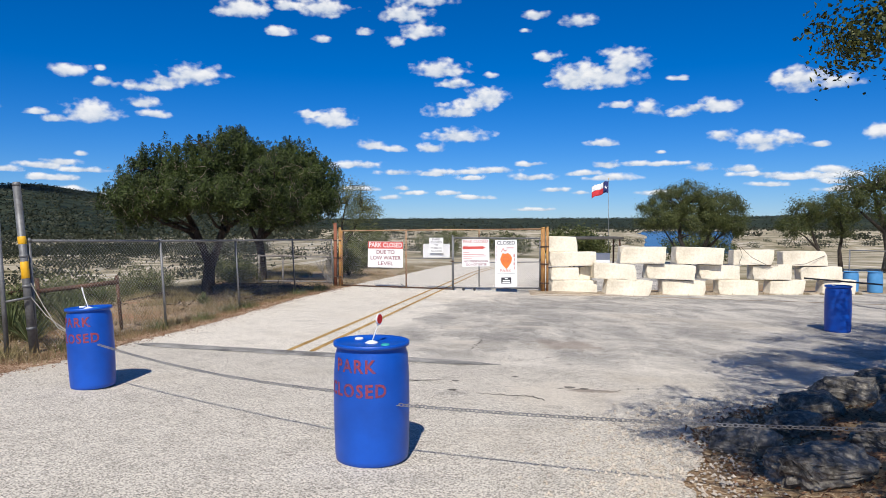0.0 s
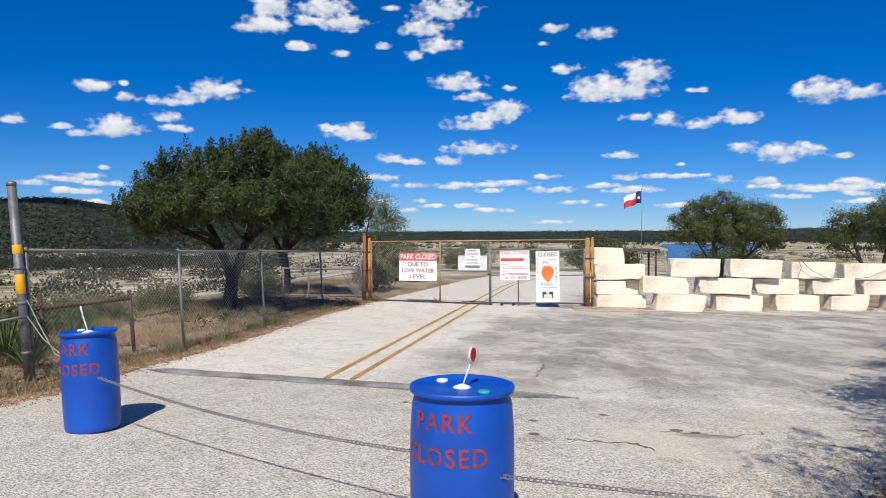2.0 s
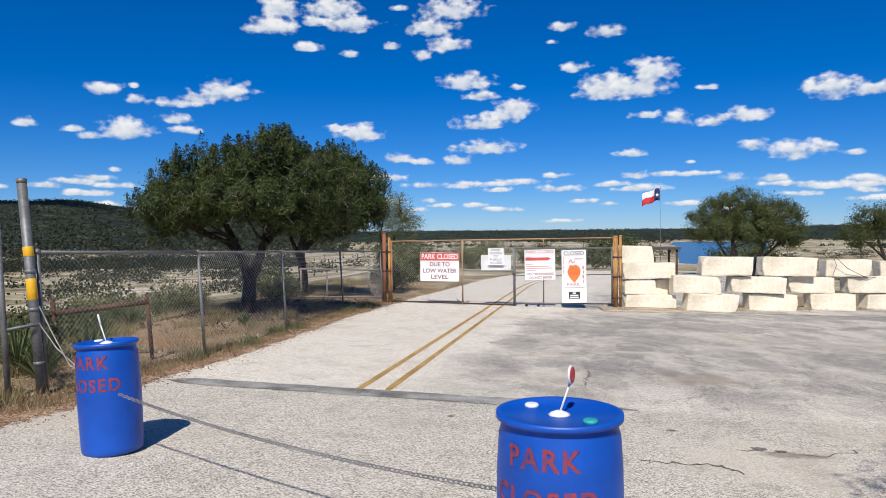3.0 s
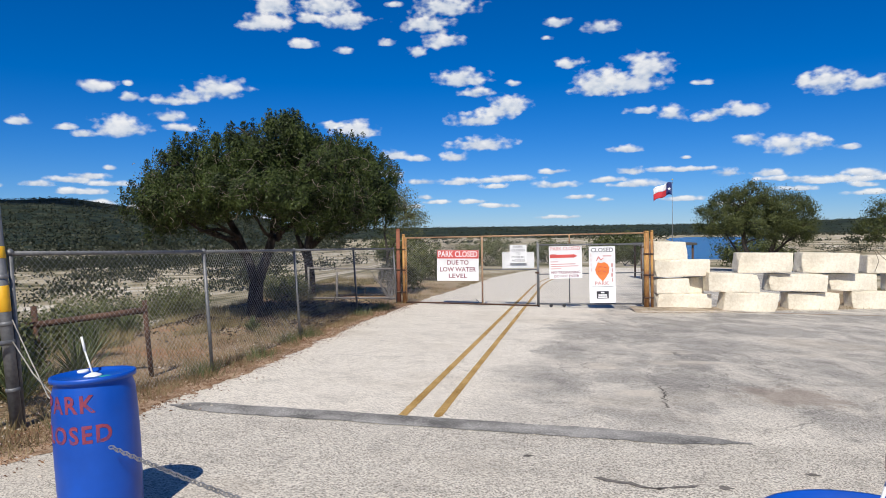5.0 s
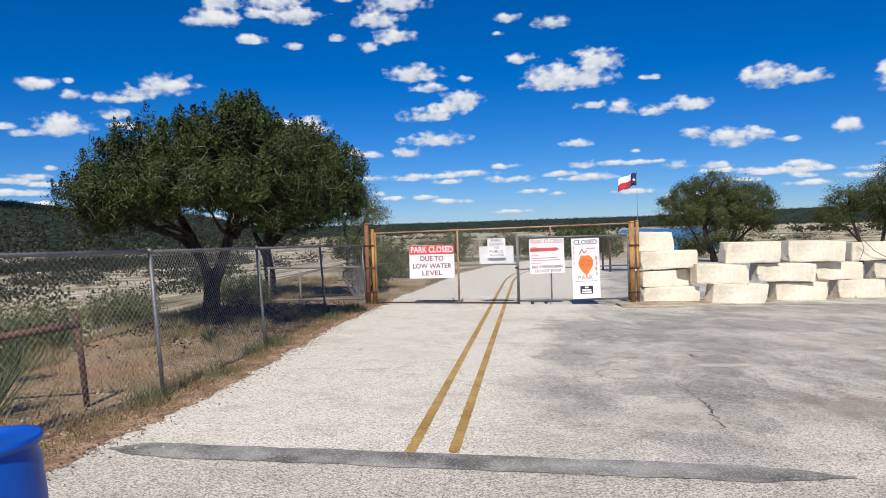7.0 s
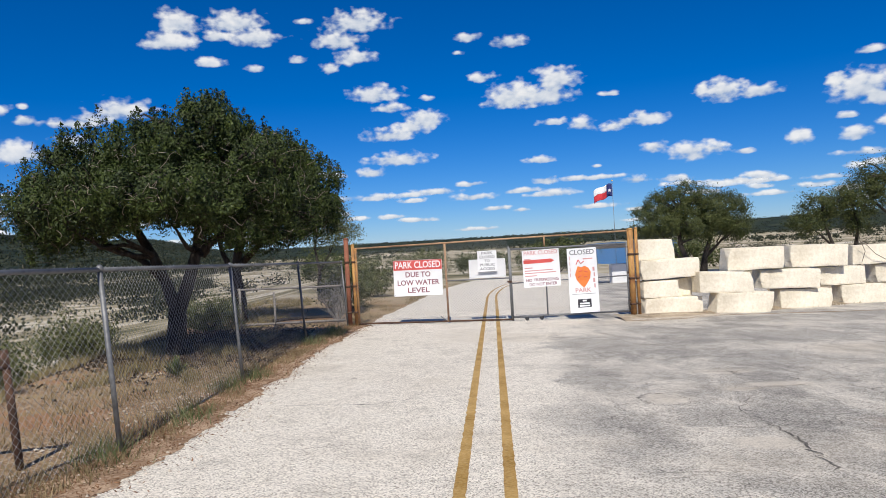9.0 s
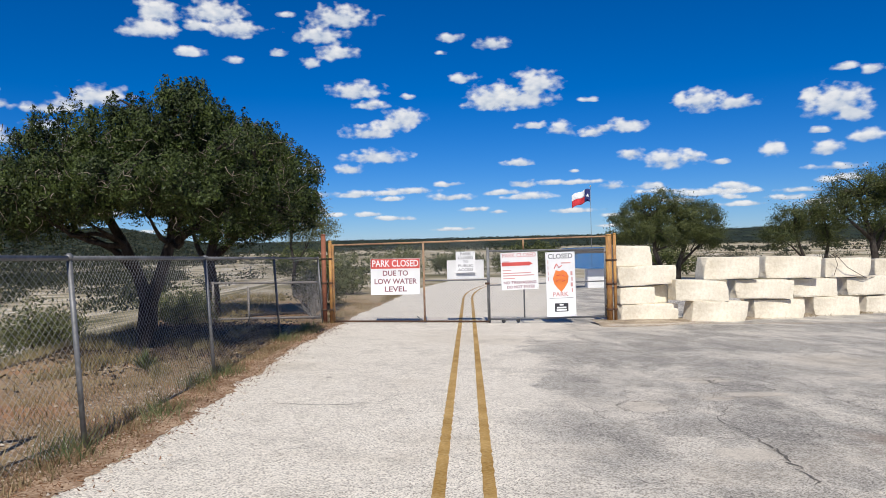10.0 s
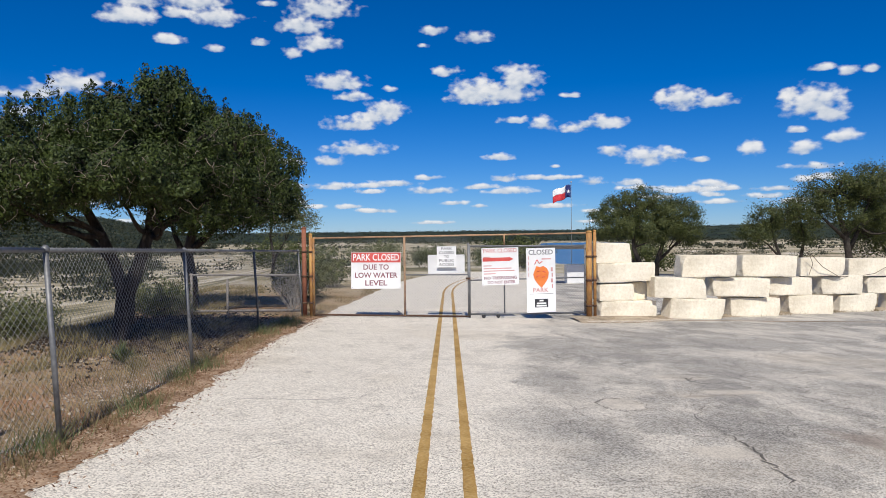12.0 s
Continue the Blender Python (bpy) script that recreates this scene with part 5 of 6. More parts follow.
    lobes = [(-0.6, 0, 5.6, 2.7, 2.6, 1.6), (-2.6, 0, 4.2, 2.2, 2.2, 1.6), (2.2, 0, 4.8, 2.4, 2.3, 1.6), (3.4, 0, 3.5, 1.5, 1.8, 1.3), (0.2, -0.8, 3.7, 3.4, 2.0, 1.3)]
    stems = [[(-0.2, 0, -0.2), (-0.4, 0, 0.9), (-0.9, 0, 2.2), (-1.0, 0, 3.8), (-0.8, 0, 5.0)], [(-0.3, 0, 0.6), (-1.4, 0, 1.6), (-2.4, 0, 3.2)], [(0.9, 0.2, -0.2), (1.1, 0.2, 1.2), (1.6, 0.2, 2.6), (2.2, 0.1, 4.2)], [(1.1, 0.2, 1.1), (2.2, 0, 2.2), (3.2, 0, 3.2)]]
    tree("live_oak", b, stems, lobes, "round green live oak beyond the stone block wall", "tree", M_OAK, 6, 760, 120, 0.42, 0.15, 0.06, 0.26, 0.2, 0.45, 70, bottom=1.7, carve=-0.15)
    # open oaks to its side
    b = (25.6, 55.0, gz(25.6, 55))
    lobes = [(-0.8, 0, 4.6, 1.9, 1.7, 1.2), (1.4, 0, 5.0, 1.5, 1.6, 1.4), (-1.8, 0, 3.4, 1.5, 1.4, 0.9), (1.9, 0, 3.6, 1.3, 1.3, 1.0)]
    stems = [[(0, 0, -0.2), (0.1, 0, 1.3), (-0.4, 0, 2.6), (-0.9, 0, 4.2)], [(1.9, 0.4, -0.2), (1.7, 0.3, 1.6), (1.9, 0.2, 3.0), (1.4, 0, 4.8)], [(0, 0, 1.6), (-1.0, 0, 2.6), (-1.8, 0, 3.2)]]
    tree("live_oak", b, stems, lobes, "open-crowned live oak with thin leaning stems", "tree", M_OAK, 7, 210, 100, 0.4, 0.14, 0.06, 0.17, 0.1, 0.4, 60, bottom=2.0)
    b = (30.4, 54.5, gz(30.4, 54.5))
    lobes = [(-1.0, 0, 6.6, 2.2, 2.2, 1.6), (1.8, 0, 6.9, 2.2, 2.2, 1.8), (-2.4, 0, 5.2, 1.6, 1.6, 1.2), (2.6, 0, 4.6, 1.8, 1.8, 1.4), (0.2, 0, 4.8, 1.6, 1.6, 1.0)]
    stems = [[(0, 0, -0.2), (0.15, 0, 1.6), (-0.1, 0, 3.2), (-0.7, 0, 5.0), (-1.0, 0, 6.4)], [(0.1, 0, 2.2), (1.0, 0, 4.0), (1.7, 0, 6.0)], [(0, 0, 3.0), (-1.4, 0, 4.2), (-2.3, 0, 5.0)]]
    tree("live_oak", b, stems, lobes, "tall live oak with a gappy crown by the fence", "tree", M_OAK, 8, 330, 100, 0.5, 0.15, 0.065, 0.3, 0.1, 0.4, 70, bottom=2.2)
    b = (36.5, 58.0, gz(36.5, 58))
    tree("live_oak", b, [[(0, 0, -0.2), (0.2, 0, 2.0), (0.0, 0, 4.5), (0.6, 0, 6.4)], [(0.1, 0, 1.6), (-1.2, 0, 3.4)]], [(0, 0, 6.6, 3.0, 2.6, 2.0), (-1.8, 0, 4.0, 2.2, 2.0, 2.2), (2.4, 0, 4.4, 2.4, 2.2, 2.0)], "dense dark live oak at the edge of the park", "tree", M_OAK, 9, 700, 34, 0.55, 0.2, 0.085, 0.3, 0.1, 0.4, 50, bottom=0.8)
    # oak over the rocks that shades the apron
    b = (4.6, 2.6, gz(4.6, 2.6))
    lobes = [(-2.2, -1.2, 4.8, 1.9, 1.9, 0.7), (-0.7, 1.4, 4.5, 1.8, 2.1, 0.8), (1.5, 4.4, 4.8, 2.2, 2.2, 0.8), (3.9, 7.0, 5.0, 2.4, 2.4, 0.9), (1.5, 0.6, 5.2, 2.4, 2.4, 0.9), (4.3, 3.8, 5.2, 2.5, 2.5, 0.9), (-1.2, 3.3, 3.7, 0.7, 0.8, 0.5), (0.3, 3.0, 4.6, 1.8, 1.8, 0.8), (-2.8, -2.2, 5.0, 1.4, 1.5, 0.6), (-0.5, -1.8, 5.0, 1.6, 1.6, 0.7)]
    stems = [[(0, 0, -0.15), (-0.1, 0.05, 1.0), (-0.35, 0.2, 2.1), (-0.7, -0.1, 3.3), (-1.2, -0.5, 4.3)], [(-0.3, 0.15, 1.8), (0.2, 1.6, 3.4), (1.6, 4.0, 4.5)], [(-0.2, 0.1, 1.5), (1.8, 2.6, 3.4), (4.4, 6.2, 4.7)], [(-0.3, 0.2, 2.0), (0.4, -0.4, 3.6), (0.6, -0.6, 5.0)]]
    tree("live_oak", b, stems, lobes, "spreading live oak over weathered rocks", "tree", M_OAK, 12, 2500, 72, 0.27, 0.064, 0.037, 0.2, 0.0, 0.15, 90, carve=-0.24)


build_trees()


# ---- shrubs, yuccas, grass ----
def bush(x, y, r, h, seed, mat=None, label="grey-green scrub bush on the dry slope", leaf=0.075, clumps=140):
    z = ground_z(x, y)
    lobes = [(0, 0, h * 0.55, r, r, h * 0.5), (r * 0.4, 0.1, h * 0.4, r * 0.7, r * 0.7, h * 0.4), (-r * 0.45, -0.1, h * 0.4, r * 0.65, r * 0.7, h * 0.38)]
    stems = [[(0, 0, -0.1), (0.03, 0, h * 0.25), (0.1 * r, 0, h * 0.6)], [(0, 0, 0), (-0.3 * r, 0.1, h * 0.5)], [(0, 0, 0), (0.4 * r, -0.1, h * 0.5)]]
    return tree("shrub", (x, y, z), stems, lobes, label, "shrub", mat or M_SCRUB, seed, clumps, 34, 0.22 * max(1, r * 0.7), leaf, leaf * 0.45, 0.035, 0.3, 0.2, 26, bottom=0.03)


for i, (x, y, r, h) in enumerate(((-13.2, 19.6, 1.05, 1.7), (-11.2, 17.2, 0.8, 1.0), (-9.9, 13.4, 0.55, 0.75), (-11.8, 21.5, 1.0, 1.2), (-17.0, 23.0, 1.4, 1.6), (-9.0, 22.6, 0.8, 0.9), (-13.6, 25.6, 1.1, 1.3), (-12.6, 13.2, 0.7, 0.9), (-8.7, 10.4, 0.45, 0.75))):
    bush(x, y, r, h, 40 + i)
for i, (x, y, r, h) in enumerate(((-6.4, 29.5, 0.9, 1.4), (-6.6, 37.0, 1.4, 1.9), (-4.0, 62.0, 2.4, 2.6), (2.2, 78.0, 3.0, 2.6), (-16, 90, 4, 4), (12, 95, 4, 3.5), (24, 80, 4, 3.5), (9.5, 74, 3.5, 3.4))):
    bush(x, y, r, h, 60 + i, M_OAK if i > 2 else None, "leafy roadside bush beyond the gate", 0.12 + 0.03 * i, 160)


def fallen_log(a, b, r, label="grey fallen log lying under the juniper"):
    t = thing("fallen_log", pose(a[0], a[1], ground_z(*a) + r * 0.8), label, "log", "fallen logs")
    rng = np.random.default_rng(int(r * 1000))
    tip = Vector((b[0] - a[0], b[1] - a[1], ground_z(*b) - ground_z(*a)))
    path = limb((0, 0, 0), tip, 0.03, rng, 7)
    part("stem", tube(bmesh.new(), path, [r * (1 - 0.06 * j) for j in range(8)], 9), M_BARK, t)
    part("stub", tube(bmesh.new(), [path[4], Vector(path[4]) + Vector((0.05, 0.2, 0.22))], [r * 0.4, r * 0.2], 6), M_BARK, t)


for log in (((-7.6, 19.2), (-6.9, 22.3), 0.05), ((-9.6, 20.0), (-7.4, 21.6), 0.055), ((-8.3, 24.5), (-6.3, 25.6), 0.05)):
    fallen_log(*log)


def build_bare_shrub():
    rng = np.random.default_rng(8)
    t = thing("bare_shrub", pose(-6.1, 24.2, ground_z(-6.1, 24.2)), "leafless grey shrub by the gate post", "shrub")
    bm = bmesh.new()
    for i in range(26):
        a, l = rng.uniform(0, 6.28), rng.uniform(0.6, 1.35)
        tip = (math.cos(a) * l * 0.55, math.sin(a) * l * 0.55, l)
        p = limb((0, 0, 0), tip, 0.07, rng, 5)
        tube(bm, p, [0.011 * (1 - 0.8 * j / 5) for j in range(6)], 4, False)
        for k in range(3):
            q = Vector(p[3]) + Vector(rng.normal(0, 0.22, 3)) + Vector((0, 0, 0.25))
            tube(bm, [p[2 + k % 2], q], [0.006, 0.002], 3, False)
    part("twigwork", bm, M_TWIG, t)


build_bare_shrub()


def yucca(x, y, r, seed):
    rng = np.random.default_rng(seed)
    t = thing("yucca", pose(x, y, ground_z(x, y)), "spiky green yucca clump in dry grass", "yucca")
    n = 110
    a, tilt = rng.uniform(0, 6.28, n), rng.uniform(0.1, 1.15, n)
    w = np.stack([np.cos(a) * np.sin(tilt), np.sin(a) * np.sin(tilt), np.cos(tilt)], axis=1)
    l = (r * rng.uniform(0.6, 1.1, n))[:, None]
    s = np.stack([-np.sin(a), np.cos(a), np.zeros(n)], axis=1) * 0.011
    root = w * 0.03
    mid = root + w * l * 0.5
    tip = root + w * l - np.array([0, 0, 0.12]) * l * np.sin(tilt)[:, None]
    part_mesh("foliage", quads_mesh("foliage", np.stack([root, mid + s, tip, mid - s], axis=1)), M_YUCCA, t)


for i, (x, y, r) in enumerate(((-7.75, 10.5, 0.75), (-7.6, 9.2, 0.7), (-8.6, 12.2, 0.6), (-9.4, 14.6, 0.5), (-7.4, 15.6, 0.35), (-8.2, 9.6, 0.8))):
    yucca(x, y, r, 80 + i)


def blades_mesh(name, spots, height, width, rng):
    n = len(spots)
    lean = rng.normal(0, 0.45, (n, 2))
    h = (height * rng.uniform(0.4, 1.3, n))[:, None]
    a = rng.uniform(0, 6.28, n)
    s = np.stack([np.cos(a), np.sin(a), np.zeros(n)], axis=1) * (width * rng.uniform(0.5, 1.2, n))[:, None]
    w = np.concatenate([lean, np.ones((n, 1))], axis=1)
    return quads_mesh(name, np.stack([spots - s, spots + s, spots + w * h * 0.6 + s * 0.6, spots + w * h], axis=1))


def build_grass():
    rng = np.random.default_rng(11)
    spots = []
    while len(spots) < 5200:
        y = rng.uniform(6.5, 23.5)
        x = along(y, LEFT_EDGE) - abs(rng.normal(0, 0.42)) - 0.02
        if noise.noise((x * 1.6, y * 1.6, 0)) > -0.12:
            spots.append((x, y, ground_z(x, y)))
    while len(spots) < 15000:
        x, y = -6.4 - rng.exponential(1.5), rng.uniform(7.5, 21)
        if noise.noise((x * 1.1, y * 1.1, 6)) > -0.2:
            spots.append((x, y, ground_z(x, y)))
    meadow = []
    while len(meadow) < 30000:
        x, y = -7 - rng.exponential(3.2), rng.uniform(5, 36)
        if noise.noise((x * 0.8, y * 0.8, 2)) > 0.05 + 0.25 * smooth(9.5, 7.5, -x):
            meadow.append((x, y, ground_z(x, y)))
    tagged(part_mesh("meadow_grass", blades_mesh("meadow_grass", np.array(meadow), 0.2, 0.007, rng), M_MEADOW), "olive and straw-coloured grass behind the fence", "grass", kind="stuff")
    while len(spots) < 21000:
        y = rng.uniform(23.5, 50)
        x = along(y, LEFT_EDGE) - abs(rng.normal(0, 1.3)) - 0.05
        if noise.noise((x * 0.9, y * 0.9, 5)) > 0.0:
            spots.append((x, y, ground_z(x, y)))
    tagged(part_mesh("dry_grass", blades_mesh("dry_grass", np.array(spots), 0.11, 0.005, rng), M_GRASS), "short dry straw-coloured grass along the verge", "grass", kind="stuff")
    green = []
    for cx, cy in ((-6.25, 12.6), (-6.2, 15.2), (-6.35, 14.4), (-6.0, 19.2), (-5.8, 20.6), (-6.5, 11.2), (-5.9, 21.6), (-6.7, 8.9)):
        for k in range(150):
            x, y = cx + rng.normal(0, 0.12), cy + rng.normal(0, 0.2)
            green.append((x, y, ground_z(x, y)))
    tagged(part_mesh("weeds", blades_mesh("weeds", np.array(green), 0.2, 0.005, rng), M_YUCCA), "tufts of greener weeds under the fence", "weeds", kind="stuff")
    spots = []
    for k in range(7000):
        x = rng.uniform(1.2, 14.5)
        y = 22.55 + max(0, x - 2) * 0.41 + rng.normal(0, 0.16)
        if noise.noise((x * 1.5, y, 7)) > -0.1:
            spots.append((x, y, plane_z(x, y)))
    tagged(part_mesh("wall_grass", blades_mesh("wall_grass", np.array(spots), 0.085, 0.006, rng), M_GRASS), "dry grass at the foot of the stone wall", "grass", kind="stuff")


build_grass()


# ---- rocks, gravel and fallen leaves ----
def rock(x, y, sx, sy, sz, yaw, seed, label="weathered grey limestone boulder under an oak", sink=0.25, name="boulder"):
    rng = random.Random(seed)
    bm = bmesh.new()
    for k in range(34):
        q = Vector((rng.gauss(0, 1), rng.gauss(0, 1), rng.gauss(0, 1))).normalized()
        q /= max(abs(q.x), abs(q.y), abs(q.z)) ** 0.75
        bm.verts.new(q * rng.uniform(0.44, 0.54))
    bmesh.ops.convex_hull(bm, input=bm.verts[:])
    bmesh.ops.delete(bm, geom=[v for v in bm.verts if not v.link_faces], context="VERTS")
    bmesh.ops.subdivide_edges(bm, edges=bm.edges[:], cuts=3, use_grid_fill=True)
    bmesh.ops.triangulate(bm, faces=bm.faces[:])
    bmesh.ops.subdivide_edges(bm, edges=bm.edges[:], cuts=1, use_grid_fill=True)
    for v in bm.verts:
        q = v.co.copy()
        pit = noise.turbulence((q.x * 5 + seed, q.y * 5, q.z * 8), 4, False, amplitude_scale=0.6)
        seam = max(0.0, 1 - abs(math.sin(q.z * 9 + 1.5 * noise.noise((q.x * 2, q.y * 2, seed)))) / 0.22)
        q *= 1 + 0.1 * (pit - 0.5) - 0.06 * seam
        v.co = (q.x * sx, q.y * sy, q.z * sz)
    ob = part(name, bm, M_ROCK, smooth_faces=False)
    ob.matrix_basis = pose(x, y, ground_z(x, y) + sz * (0.5 - sink), 0, 0, yaw)
    return tagged(ob, label, "boulder", "boulders under the oak")


for i, r in enumerate(((1.95, 4.2, 0.85, 0.55, 0.36, 12), (1.72, 5.05, 0.62, 0.5, 0.38, -20), (2.35, 5.6, 0.55, 0.42, 0.28, 30), (2.85, 6.3, 0.75, 0.5, 0.38, 5), (3.6, 7.0, 0.85, 0.55, 0.45, -12), (4.4, 7.8, 0.9, 0.6, 0.45, 20), (3.5, 5.6, 0.7, 0.5, 0.3, 0), (2.5, 3.5, 0.8, 0.6, 0.3, 40), (5.6, 8.6, 1.0, 0.6, 0.3, -25), (2.75, 4.9, 0.45, 0.4, 0.25, 60))):
    rock(*r[:5], r[5], 90 + i)


def pebbles(name, spots, size, material, label, rng, category="gravel"):
    base = np.array([(1, 0, 0), (0, 1, 0), (-1, 0, 0), (0, -1, 0), (0, 0, 0.8), (0, 0, -0.8)], dtype=float)
    tri = [(0, 1, 4), (1, 2, 4), (2, 3, 4), (3, 0, 4), (1, 0, 5), (2, 1, 5), (3, 2, 5), (0, 3, 5)]
    verts, faces = [], []
    for k, s in enumerate(spots):
        q = base * rng.uniform(0.6, 1.2, (6, 3)) * size * rng.uniform(0.35, 1.5)
        a = rng.uniform(0, 6.28)
        c, d = math.cos(a), math.sin(a)
        q = np.stack([q[:, 0] * c - q[:, 1] * d, q[:, 0] * d + q[:, 1] * c, q[:, 2]], axis=1) + s
        verts += q.tolist()
        faces += [tuple(6 * k + j for j in f) for f in tri]
    me = bpy.data.meshes.new(name)
    me.from_pydata(verts, [], faces)
    tagged(part_mesh(name, me, material), label, category, kind="stuff")


def build_litter():
    rng = np.random.default_rng(21)
    spots = []
    for k in range(4200):
        y = rng.uniform(2.2, 9.5)
        x = along(y, RIGHT_EDGE) + rng.normal(-0.2, 0.45)
        spots.append((x, y, plane_z(x, y) + 0.014))
    for k in range(2200):
        y = rng.uniform(7, 23)
        x = along(y, LEFT_EDGE) + rng.normal(-0.3, 0.4)
        spots.append((x, y, plane_z(x, y) + 0.01))
    for k in range(900):
        x = rng.uniform(1.2, 14)
        y = 22.45 + max(0, x - 2) * 0.41 + rng.normal(0, 0.2)
        spots.append((x, y, plane_z(x, y) + 0.01))
    for k in range(2600):
        x = rng.uniform(1.2, 4.2)
        y = 22.2 + max(0, x - 2.0) * 0.42 + rng.normal(0, 0.2)
        spots.append((x, y, plane_z(x, y) + 0.03))
    pebbles("gravel", spots, 0.016, M_PALE, "loose pale gravel along the edges of the road", rng)
    spots = []
    for k in range(420):
        x, y = -7 - rng.exponential(1.6), rng.uniform(8, 24)
        spots.append((x, y, ground_z(x, y) + 0.01))
    for k in range(260):
        y = rng.uniform(25, 46)
        x = along(y, LEFT_EDGE) - abs(rng.normal(0.2, 1.0))
        spots.append((x, y, ground_z(x, y) + 0.01))
    for k in range(260):
        x, y = -8.2 + rng.normal(0, 0.55), 15.9 + rng.normal(0, 0.45)
        spots.append((x, y, ground_z(x, y) + 0.015))
    pebbles("verge_stones", spots, 0.022, M_DIRT, "pale stones scattered over the dry verge", rng)
    n = 15000
    x, y = rng.uniform(1.2, 9, n), rng.uniform(2.5, 13, n)
    keep = x > np.interp(y, [a for a, _ in RIGHT_EDGE], [b for _, b in RIGHT_EDGE]) - 0.2
    x, y = x[keep], y[keep]
    c = np.array([(a, b, ground_z(a, b) + 0.02) for a, b in zip(x, y)])
    m = 17000
    yy = rng.uniform(6.5, 23, m)
    xx = np.interp(yy, [a for a, _ in LEFT_EDGE], [b for _, b in LEFT_EDGE]) + rng.normal(-0.2, 0.2, m)
    verge = np.array([(a, b, plane_z(a, b) + 0.018) for a, b in zip(xx, yy)])
    tagged(part_mesh("needle_litter", quads_mesh("needle_litter", leaf_quads(verge, rng.normal(0, 1, (m, 3)) * np.array([1, 1, 0.15]), 0.045, 0.011, rng)), M_LITTER), "brown needles and leaves drifted along the road edge", "leaf litter", kind="stuff")
    # dark needles laid where the junipers' shadow falls; their colour stands in for deep shade
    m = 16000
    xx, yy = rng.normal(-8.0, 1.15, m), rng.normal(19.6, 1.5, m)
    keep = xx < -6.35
    duff_shade = np.array([(a, b, ground_z(a, b) + 0.015) for a, b in zip(xx[keep], yy[keep])])
    tagged(part_mesh("needle_shade", quads_mesh("needle_shade", leaf_quads(duff_shade, rng.normal(0, 1, (len(duff_shade), 3)) * np.array([1, 1, 0.1]), 0.11, 0.04, rng)), M_NEEDLESHADE), "dark shed needles painted in to deepen the shade under the junipers", "leaf litter", kind="stuff")
    part_leaf = quads_mesh("leaf_litter", leaf_quads(c, rng.normal(0, 1, (len(c), 3)) * np.array([1, 1, 0.15]), 0.05, 0.025, rng))
    tagged(part_mesh("leaf_litter", part_leaf, M_LITTER), "brown fallen oak leaves among the rocks", "leaf litter", kind="stuff")


build_litter()


# ---- beyond the gate ----
def build_flag():
    x, y = 8.65, 50.5
    g = ground_z(x, y)
    t = thing("flagpole", pose(x, y, g), "white flagpole with a red, white and blue state flag", "flagpole")
    top = 4.9 - g
    part("pole", tube(bmesh.new(), [(0, 0, -0.1), (0, 0, top)], [0.024, 0.012], 10), M_GALV, t)
    part("finial", lathe([(0.01, 0), (0.045, 0.03), (0.045, 0.06), (0.01, 0.09)], 12), M_BAND, t).location = (0, 0, top)
    flag = part("flag_mast_ring", lathe([(0.03, -0.02), (0.04, 0), (0.03, 0.02)], 10), M_GALV, t)
    flag.location = (0, 0, top - 0.15)

    def cloth(name, u0, u1, v0, v1, mat):
        bm = bmesh.new()
        n, k = 14, 8
        grid = []
        for i in range(n + 1):
            for j in range(k + 1):
                u, v = u0 + (u1 - u0) * i / n, v0 + (v1 - v0) * j / k
                px = -u * 1.1 * (1 - 0.06 * math.sin(u * 5))
                grid.append(bm.verts.new((px - 0.03, 0.14 * math.sin(u * 7 + v) * u ** 0.5, top - 0.15 - 0.82 * (1 - v) - 0.42 * u * u + 0.05 * math.sin(u * 9))))
        for i in range(n):
            for j in range(k):
                a = i * (k + 1) + j
                bm.faces.new((grid[a], grid[a + 1], grid[a + k + 2], grid[a + k + 1])).smooth = True
        ob = part(name, bm, mat, t)
        mod = ob.modifiers.new("thick", "SOLIDIFY")
        mod.thickness = 0.006
        return ob
    hoist = cloth("flag_blue", 0.0, 0.333, 0.0, 1.0, M_FLAGBLUE)
    cloth("flag_white", 0.333, 1.0, 0.5, 1.0, M_FLAGWHITE)
    cloth("flag_red", 0.333, 1.0, 0.0, 0.5, M_FLAGRED)
    bm = bmesh.new()
    pts = []
    for i in range(10):
        a, r = math.pi / 2 + i * math.pi / 5, 0.13 if i % 2 == 0 else 0.055
        pts.append(bm.verts.new((-0.24 + r * math.cos(a), -0.2, top - 0.57 + r * math.sin(a))))
    bm.faces.new(pts)
    part("flag_star", bm, M_FLAGWHITE, hoist, "white star")


build_flag()


def build_shelter():
    x, y = 6.6, 44.0
    g = ground_z(x, y)
    t = thing("shelter", pose(x, y, g), "small dark-roofed open shelter near the flagpole", "shelter")
    part("roof", box((3.2, 2.4, 0.14), (0, 0, 2.02), 0.02), M_ROOF, t)
    for sx in (-1.4, 1.4):
        for sy in (-1.0, 1.0):
            part("post", bar((sx, sy, -0.1), (sx, sy, 1.96), 0.06), M_RUST, t)
    part("white_cabinet", box((1.0, 0.6, 1.05), (0.5, 0.3, 0.52), 0.03), M_SIGN, t)


build_shelter()


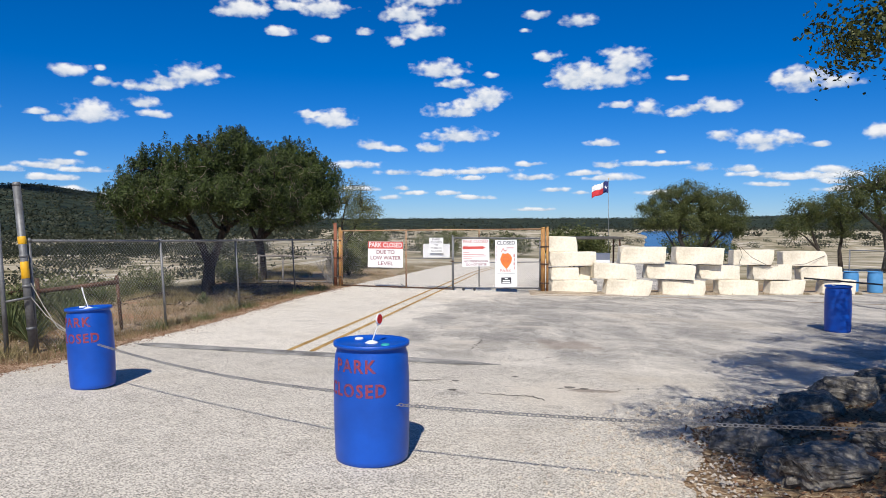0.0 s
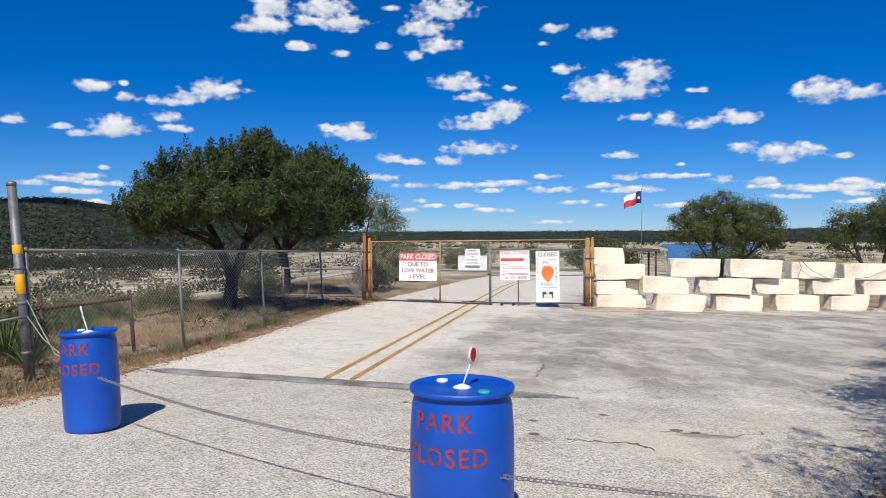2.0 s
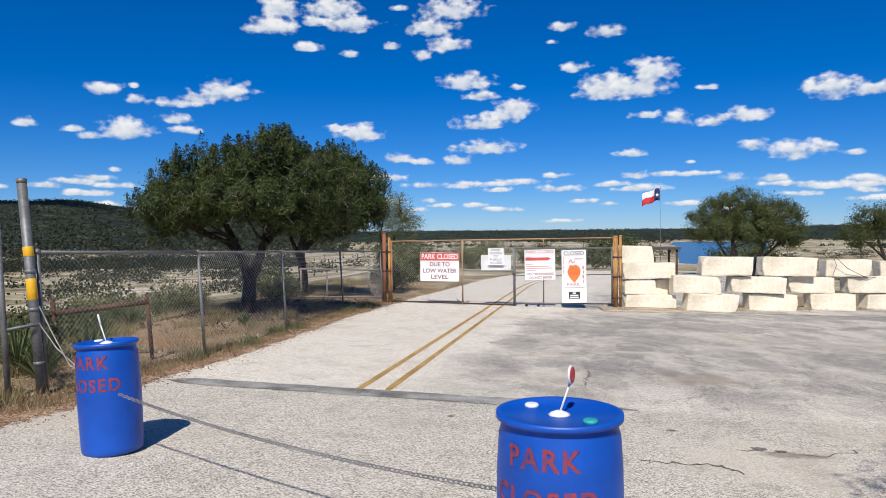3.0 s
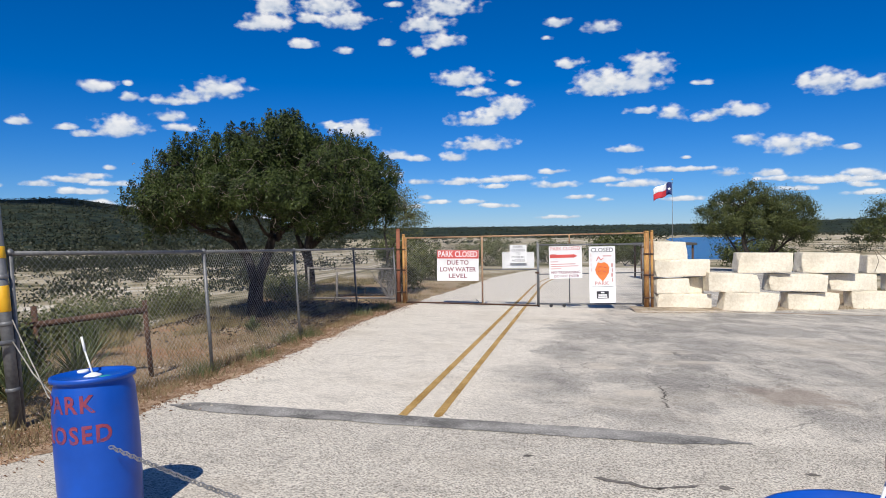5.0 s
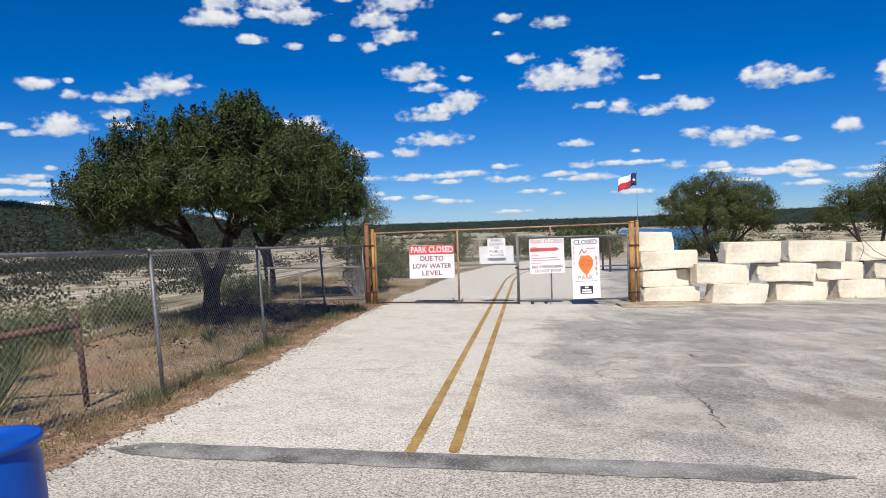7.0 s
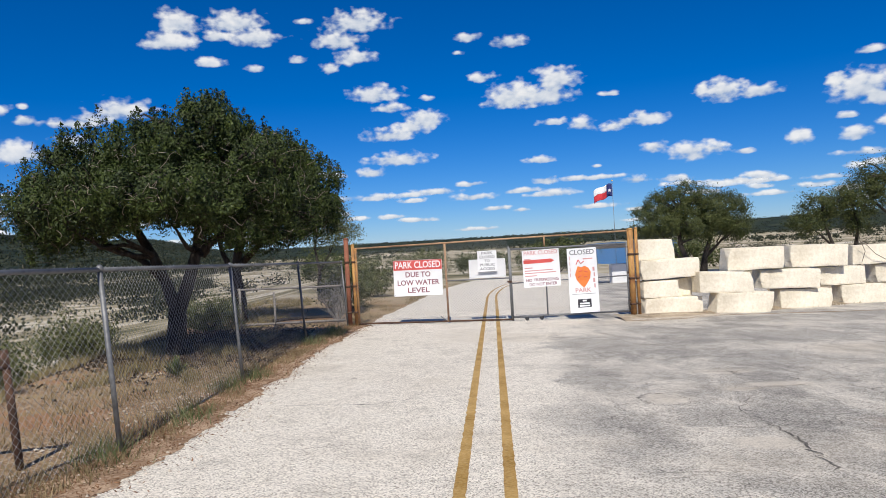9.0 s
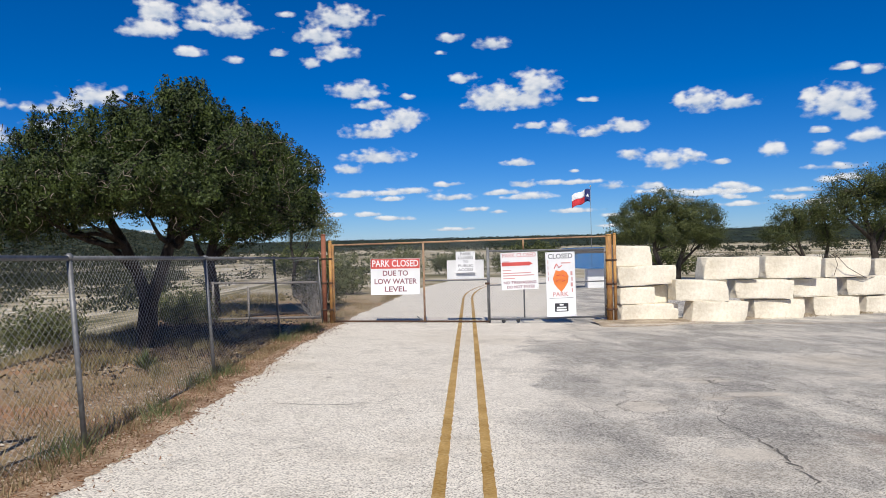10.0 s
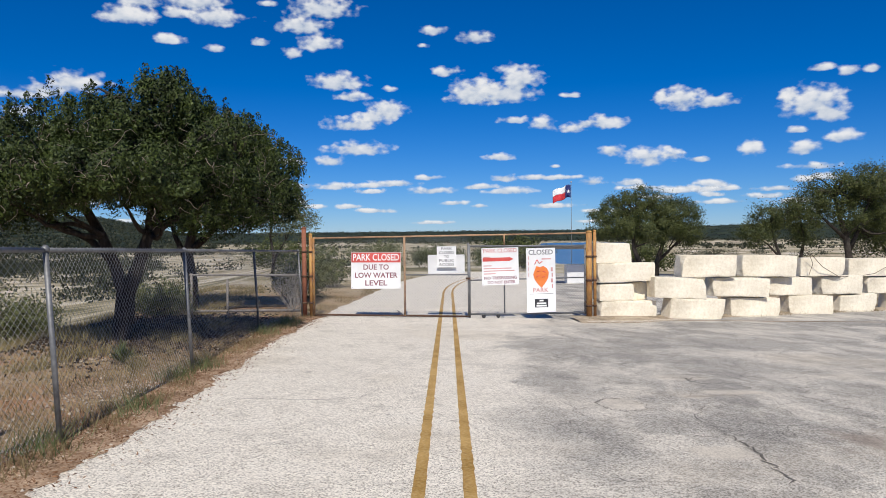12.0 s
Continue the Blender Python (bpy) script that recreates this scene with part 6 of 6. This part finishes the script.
def build_far_fence():
    t = thing("pipe_fence", pose(0, 0, 0), "grey pipe fence beyond the apron", "fence")
    pts = [(15.5, 30.5), (18.5, 30.2), (21.5, 29.8), (24.5, 29.4), (27.5, 29.0)]
    tops = []
    for x, y in pts:
        g = ground_z(x, y)
        tops.append((x, y, g + 1.75))
        part("post", bar((x, y, g - 0.1), (x, y, g + 1.78), 0.032), M_GALV, t)
    for a, b in zip(tops, tops[1:]):
        part("top_rail", bar(a, b, 0.025), M_GALV, t)
        d = Vector(b) - Vector(a)
        diamond_mesh("mesh_fabric", t, math.hypot(d.x, d.y), 1.7, Matrix.Translation((a[0], a[1], a[2] - 1.72)) @ pose(0, 0, 0, 0, 0, math.degrees(math.atan2(d.y, d.x))), 0.1)


build_far_fence()


def build_far_woods():
    rng = np.random.default_rng(31)
    pts = []
    for k in range(9000):
        a = radians(rng.uniform(-48, 44))
        d = rng.choice([rng.uniform(140, 420), rng.uniform(420, 900), rng.uniform(850, 1800)], p=[0.1, 0.24, 0.66])
        x, y = d * math.sin(a), d * math.cos(a)
        z = ground_z(x, y)
        if z < -10.0 or (d < 760 and noise.noise((x * 0.006, y * 0.012, 8)) < 0.12):
            continue
        s = rng.uniform(1.4, 2.8) * (1.0 if d < 800 else 0.8)
        count, bit = (130, 0.17) if d < 420 else ((16, 0.6) if d < 800 else (7, 0.9))
        for j in range(count):
            pts.append((x + rng.normal(0, s * 0.55), y + rng.normal(0, s * 0.55), z + abs(rng.normal(0, s * 0.5)) + 0.15 * s, s * bit))
    for k in range(560):
        a = radians(rng.uniform(-46, -17))
        d = rng.uniform(225, 310) if k < 450 else rng.uniform(90, 470)
        x, y = d * math.sin(a), d * math.cos(a)
        z, s = ground_z(x, y), rng.uniform(1.6, 3.0)
        for j in range(130):
            pts.append((x + rng.normal(0, s * 0.75), y + rng.normal(0, s * 0.75), z + abs(rng.normal(0, s * 0.55)), s * 0.2))
    for k in range(4200):
        a = radians(rng.uniform(-46, -13))
        d = rng.uniform(440, 1500)
        x, y = d * math.sin(a), d * math.cos(a)
        z, s = ground_z(x, y), rng.uniform(2.2, 4.2)
        for j in range(9):
            pts.append((x + rng.normal(0, s * 0.5), y + rng.normal(0, s * 0.5), z + abs(rng.normal(0, s * 0.5)), s * 0.55))
    pts = np.array(pts)
    q = leaf_quads(pts[:, :3], rng.normal(0, 1, (len(pts), 3)), 1.0, 0.8, rng)
    c = pts[:, None, :3]
    q = c + (q - c) * pts[:, 3][:, None, None] * 1.1
    tagged(part_mesh("far_woods", quads_mesh("far_woods", q), M_FARWOOD), "dark scrub woods over the far shore and hills", "woods", kind="stuff")


build_far_woods()
